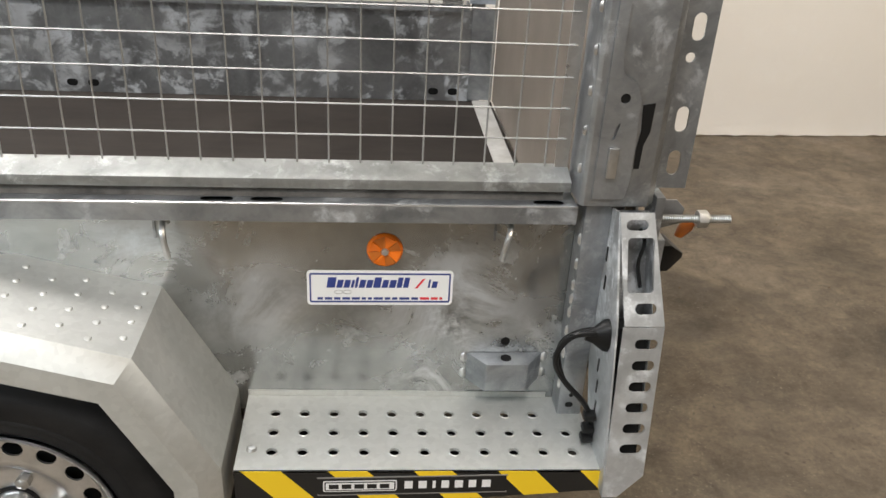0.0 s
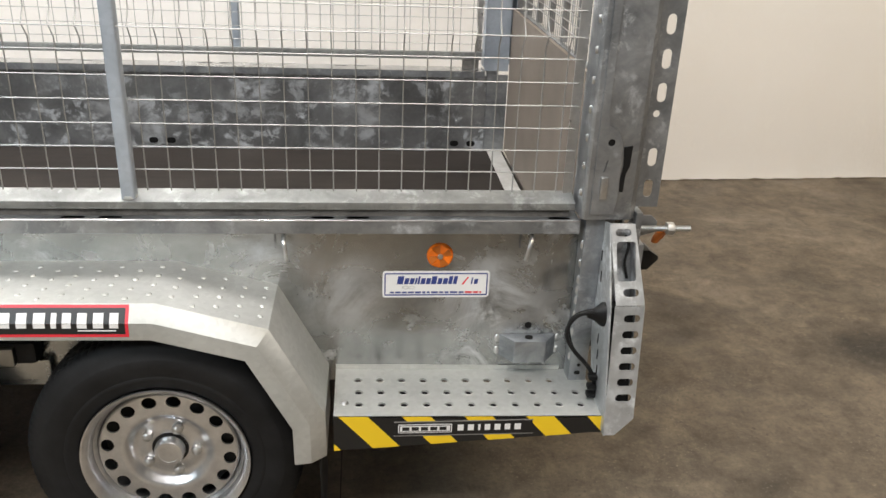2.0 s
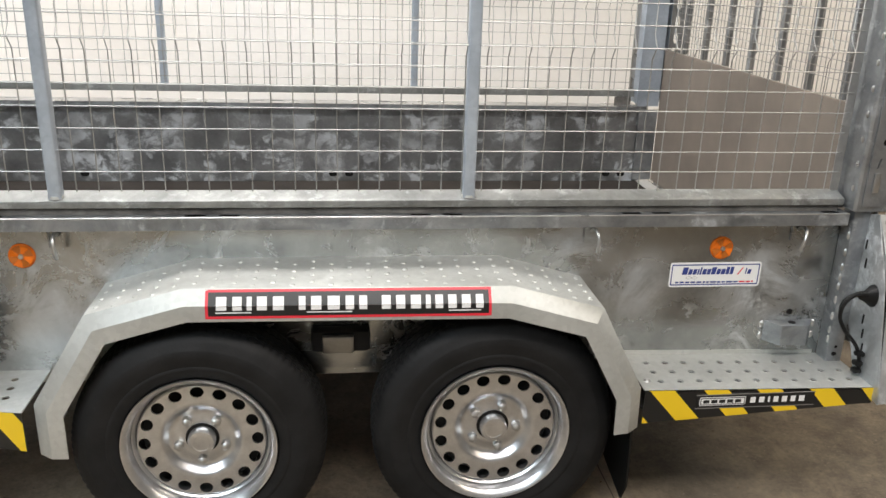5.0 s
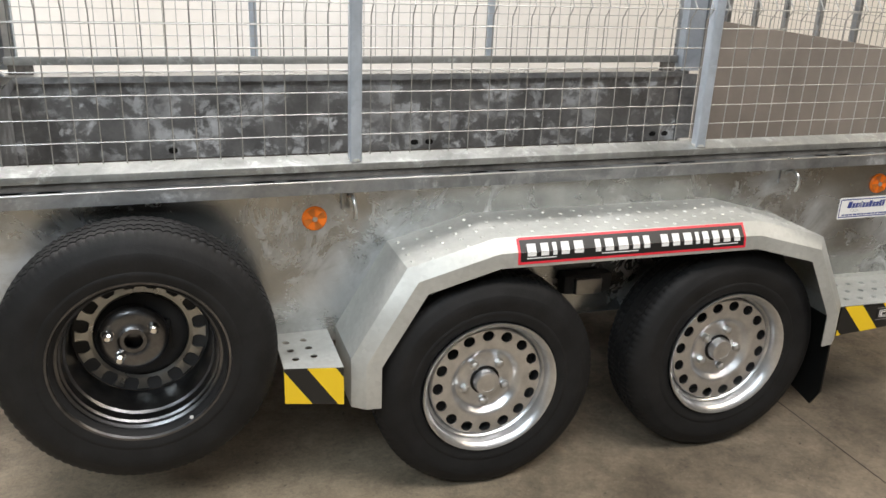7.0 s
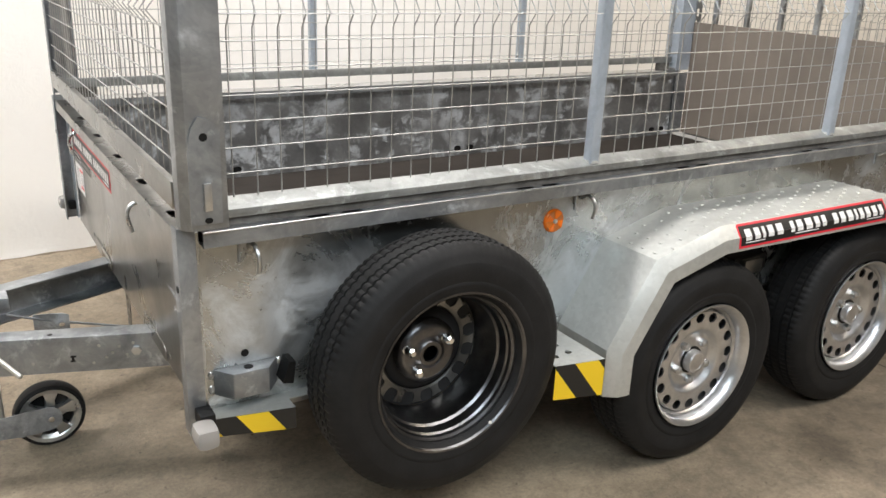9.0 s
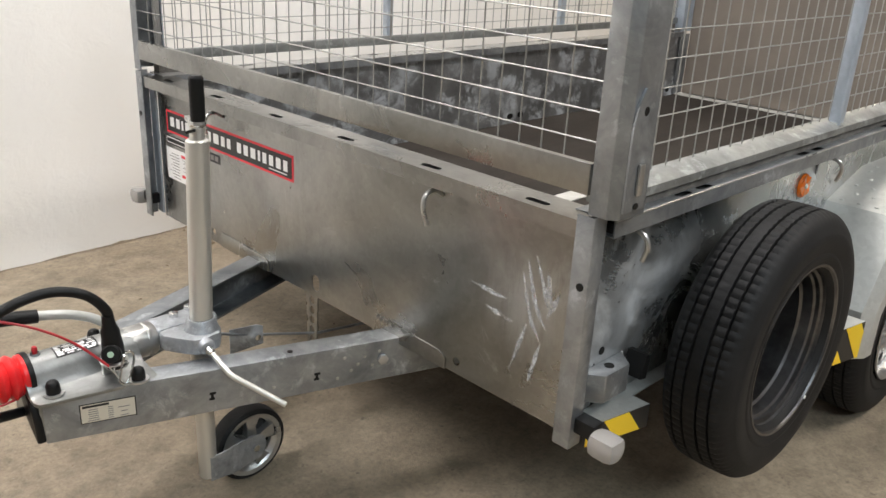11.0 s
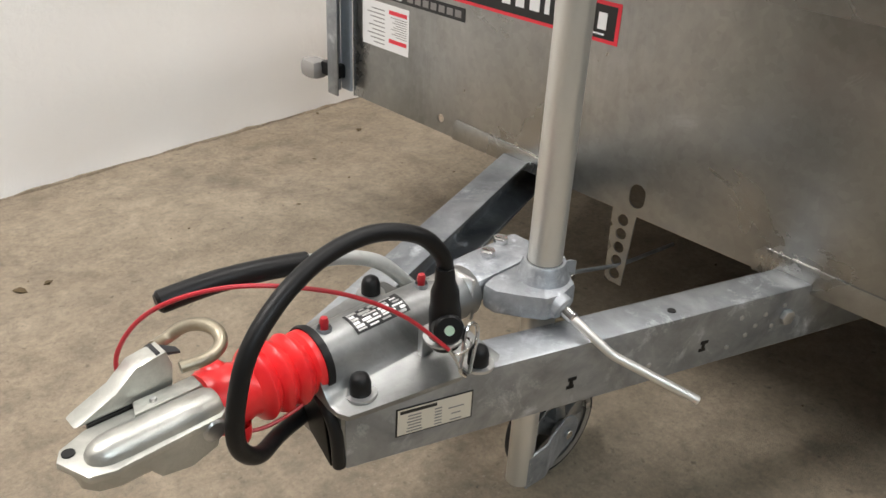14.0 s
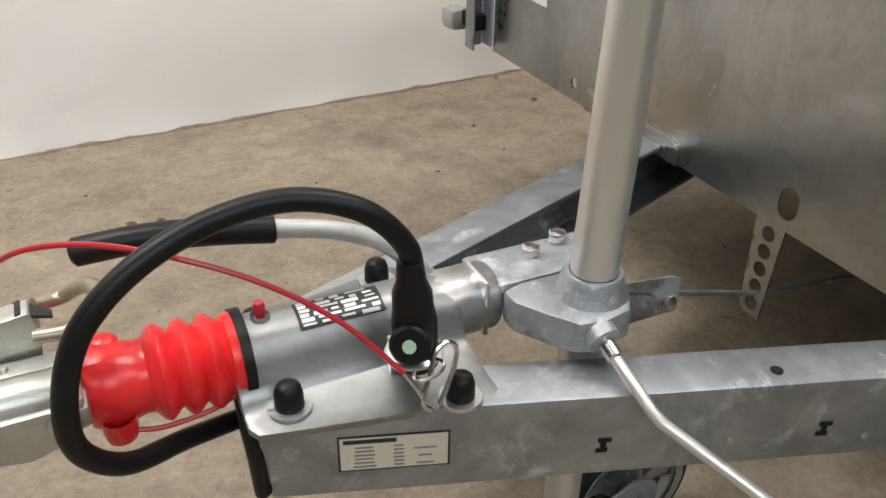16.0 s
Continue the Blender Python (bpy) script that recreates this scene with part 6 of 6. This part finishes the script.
def band_bar(name, material, parent, x0, x1, s0, s1, lift, label=""):
    cuts = [s0] + ([0.57] if s0 < 0.57 < s1 else []) + [s1]
    g = Geo()
    for a, b in zip(cuts, cuts[1:]):
        e = 1e-4
        g.add([on_band(x0, a + e, lift), on_band(x1, a + e, lift), on_band(x1, b - e, lift), on_band(x0, b - e, lift), on_band(x0, a + e, 0.0001), on_band(x1, a + e, 0.0001), on_band(x1, b - e, 0.0001), on_band(x0, b - e, 0.0001)], [(0, 1, 2, 3), (4, 7, 6, 5), (0, 4, 5, 1), (1, 5, 6, 2), (2, 6, 7, 3), (3, 7, 4, 0)])
    return part(name, g, material, parent, label)


WORDS = ((0.017, 0.015, 0.008, 0.016, 0.018), (0.011, 0.017, 0.020, 0.014, 0.013), (0.015, 0.015, 0.017, 0.008, 0.013, 0.014, 0.015, 0.013))


def word_bars(x0, x1, put):
    """Lettering as bars: three words set between x0 and x1."""
    total = sum(sum(w) for w in WORDS) + 0.004 * 15 + 0.016 * 2
    k = (x1 - x0) / total
    x = x0
    for word in WORDS:
        for w in word:
            put(x + 0.12 * w * k, x + 0.9 * w * k)
            x += (w + 0.004) * k
        x += 0.012 * k


maker = band_bar("maker_sticker", RED_VINYL, near_fender, -0.634, -0.032, 0.03, 0.97, 0.0006, "black maker's sticker with red border and white bars")
band_bar("sticker_field", BLACK_VINYL, maker, -0.628, -0.038, 0.12, 0.88, 0.0012)
word_bars(-0.615, -0.048, lambda a, b: band_bar("letter_bar", WHITE_VINYL, maker, a, b, 0.27, 0.70, 0.0018))
for a, b in ((-0.613, -0.54), (-0.425, -0.33), (-0.125, -0.055)):
    band_bar("underline_bar", WHITE_VINYL, maker, a, b, 0.755, 0.79, 0.0018)


# stickers on the front sheet
def front_out(u, v, w):
    return (FX - w, u, v)


mk = flat_bar("maker_sticker", RED_VINYL, trailer, 0.828, 1.444, 0.624, 0.688, 0.0003, 0.0009, front_out, 0, "black maker's sticker with red border and white bars")
flat_bar("sticker_field", BLACK_VINYL, mk, 0.835, 1.437, 0.630, 0.682, 0.0009, 0.0013, front_out)
word_bars(-1.424, -0.85, lambda a, b: flat_bar("letter_bar", WHITE_VINYL, mk, -b, -a, 0.644, 0.670, 0.0013, 0.0018, front_out))
flat_bar("underline_bar", WHITE_VINYL, mk, 0.855, 0.93, 0.6355, 0.638, 0.0013, 0.0018, front_out)
pk = flat_bar("product_sticker", BLACK_VINYL, trailer, 1.160, 1.455, 0.590, 0.615, 0.0003, 0.0009, front_out, 0, "small black sticker with a white box and grey bars")
flat_bar("white_box", WHITE_VINYL, pk, 1.335, 1.45, 0.594, 0.611, 0.0009, 0.0013, front_out)
flat_bar("box_inner", BLACK_VINYL, pk, 1.339, 1.446, 0.597, 0.608, 0.0013, 0.0016, front_out)
for k in range(7):
    flat_bar("letter_bar", GREY_VINYL, pk, 1.17 + 0.022 * k, 1.186 + 0.022 * k, 0.596, 0.609, 0.0009, 0.0013, front_out)
notice = flat_bar("notice_label", WHITE_VINYL, trailer, 1.312, 1.456, 0.488, 0.58, 0.0003, 0.0009, front_out, 0, "white paper notice with red bars and small print")
for v0, v1, u0, u1 in ((0.562, 0.570, 1.318, 1.372), (0.505, 0.513, 1.318, 1.372)):
    flat_bar("red_bar", RED_VINYL, notice, u0, u1, v0, v1, 0.0009, 0.0013, front_out)
for k in range(9):
    flat_bar("print_bar", GREY_VINYL, notice, 1.385, 1.385 + 0.035 + 0.025 * ((k * 7) % 5) / 5, 0.496 + 0.0085 * k, 0.498 + 0.0085 * k, 0.0009, 0.0012, front_out)
    flat_bar("print_bar", GREY_VINYL, notice, 1.318, 1.35 + 0.02 * ((k * 3) % 5) / 5, 0.519 + 0.0046 * k, 0.5203 + 0.0046 * k, 0.0009, 0.0012, front_out)

# ---- small debris on the floor ----
rng = random.Random(11)


def leaf(x, y, size, turn):
    pts = [(0, 0), (0.35, 0.28), (0.7, 0.22), (1, 0), (0.65, -0.25), (0.3, -0.2)]
    c, s = math.cos(turn), math.sin(turn)
    ring = [[(x + size * (c * u - s * v), y + size * (s * u + c * v), 0.001 + h + 0.12 * size * abs(v) * 3) for u, v in pts] for h in (0.0, 0.0012)]
    return tagged(part("dry_leaf", Geo().loft(ring), LEAF), "small curled dry brown leaf on the concrete", "leaf", "dry leaves")


for x, y, size, turn in ((-2.603, 1.76, 0.035, -0.9), (-2.545, 1.74, 0.022, 0.3), (-1.47, 2.03, 0.028, 0.6), (-1.48, 2.225, 0.02, 1.2), (-1.70, 1.93, 0.014, 2.0), (-1.45, 1.62, 0.012, 0.2), (-1.9, 1.72, 0.013, 2.6)):
    leaf(x, y, size, turn)
g = Geo()
for _ in range(260):
    x, y = rng.uniform(-4.2, 3.6), rng.uniform(-1.5, 2.1)
    r = 0.0012 + 0.003 * rng.random() ** 2
    g.lathe([(0.0, r * 1.1), (r * 0.8, r * 0.7), (r, 0.0)], lambda a, b, h: (x + a, y + b * 0.8, h), 5)
tagged(part("floor_grit", g, LEAF), "scattered dark grit and crumbs on the concrete", "grit", kind="stuff")
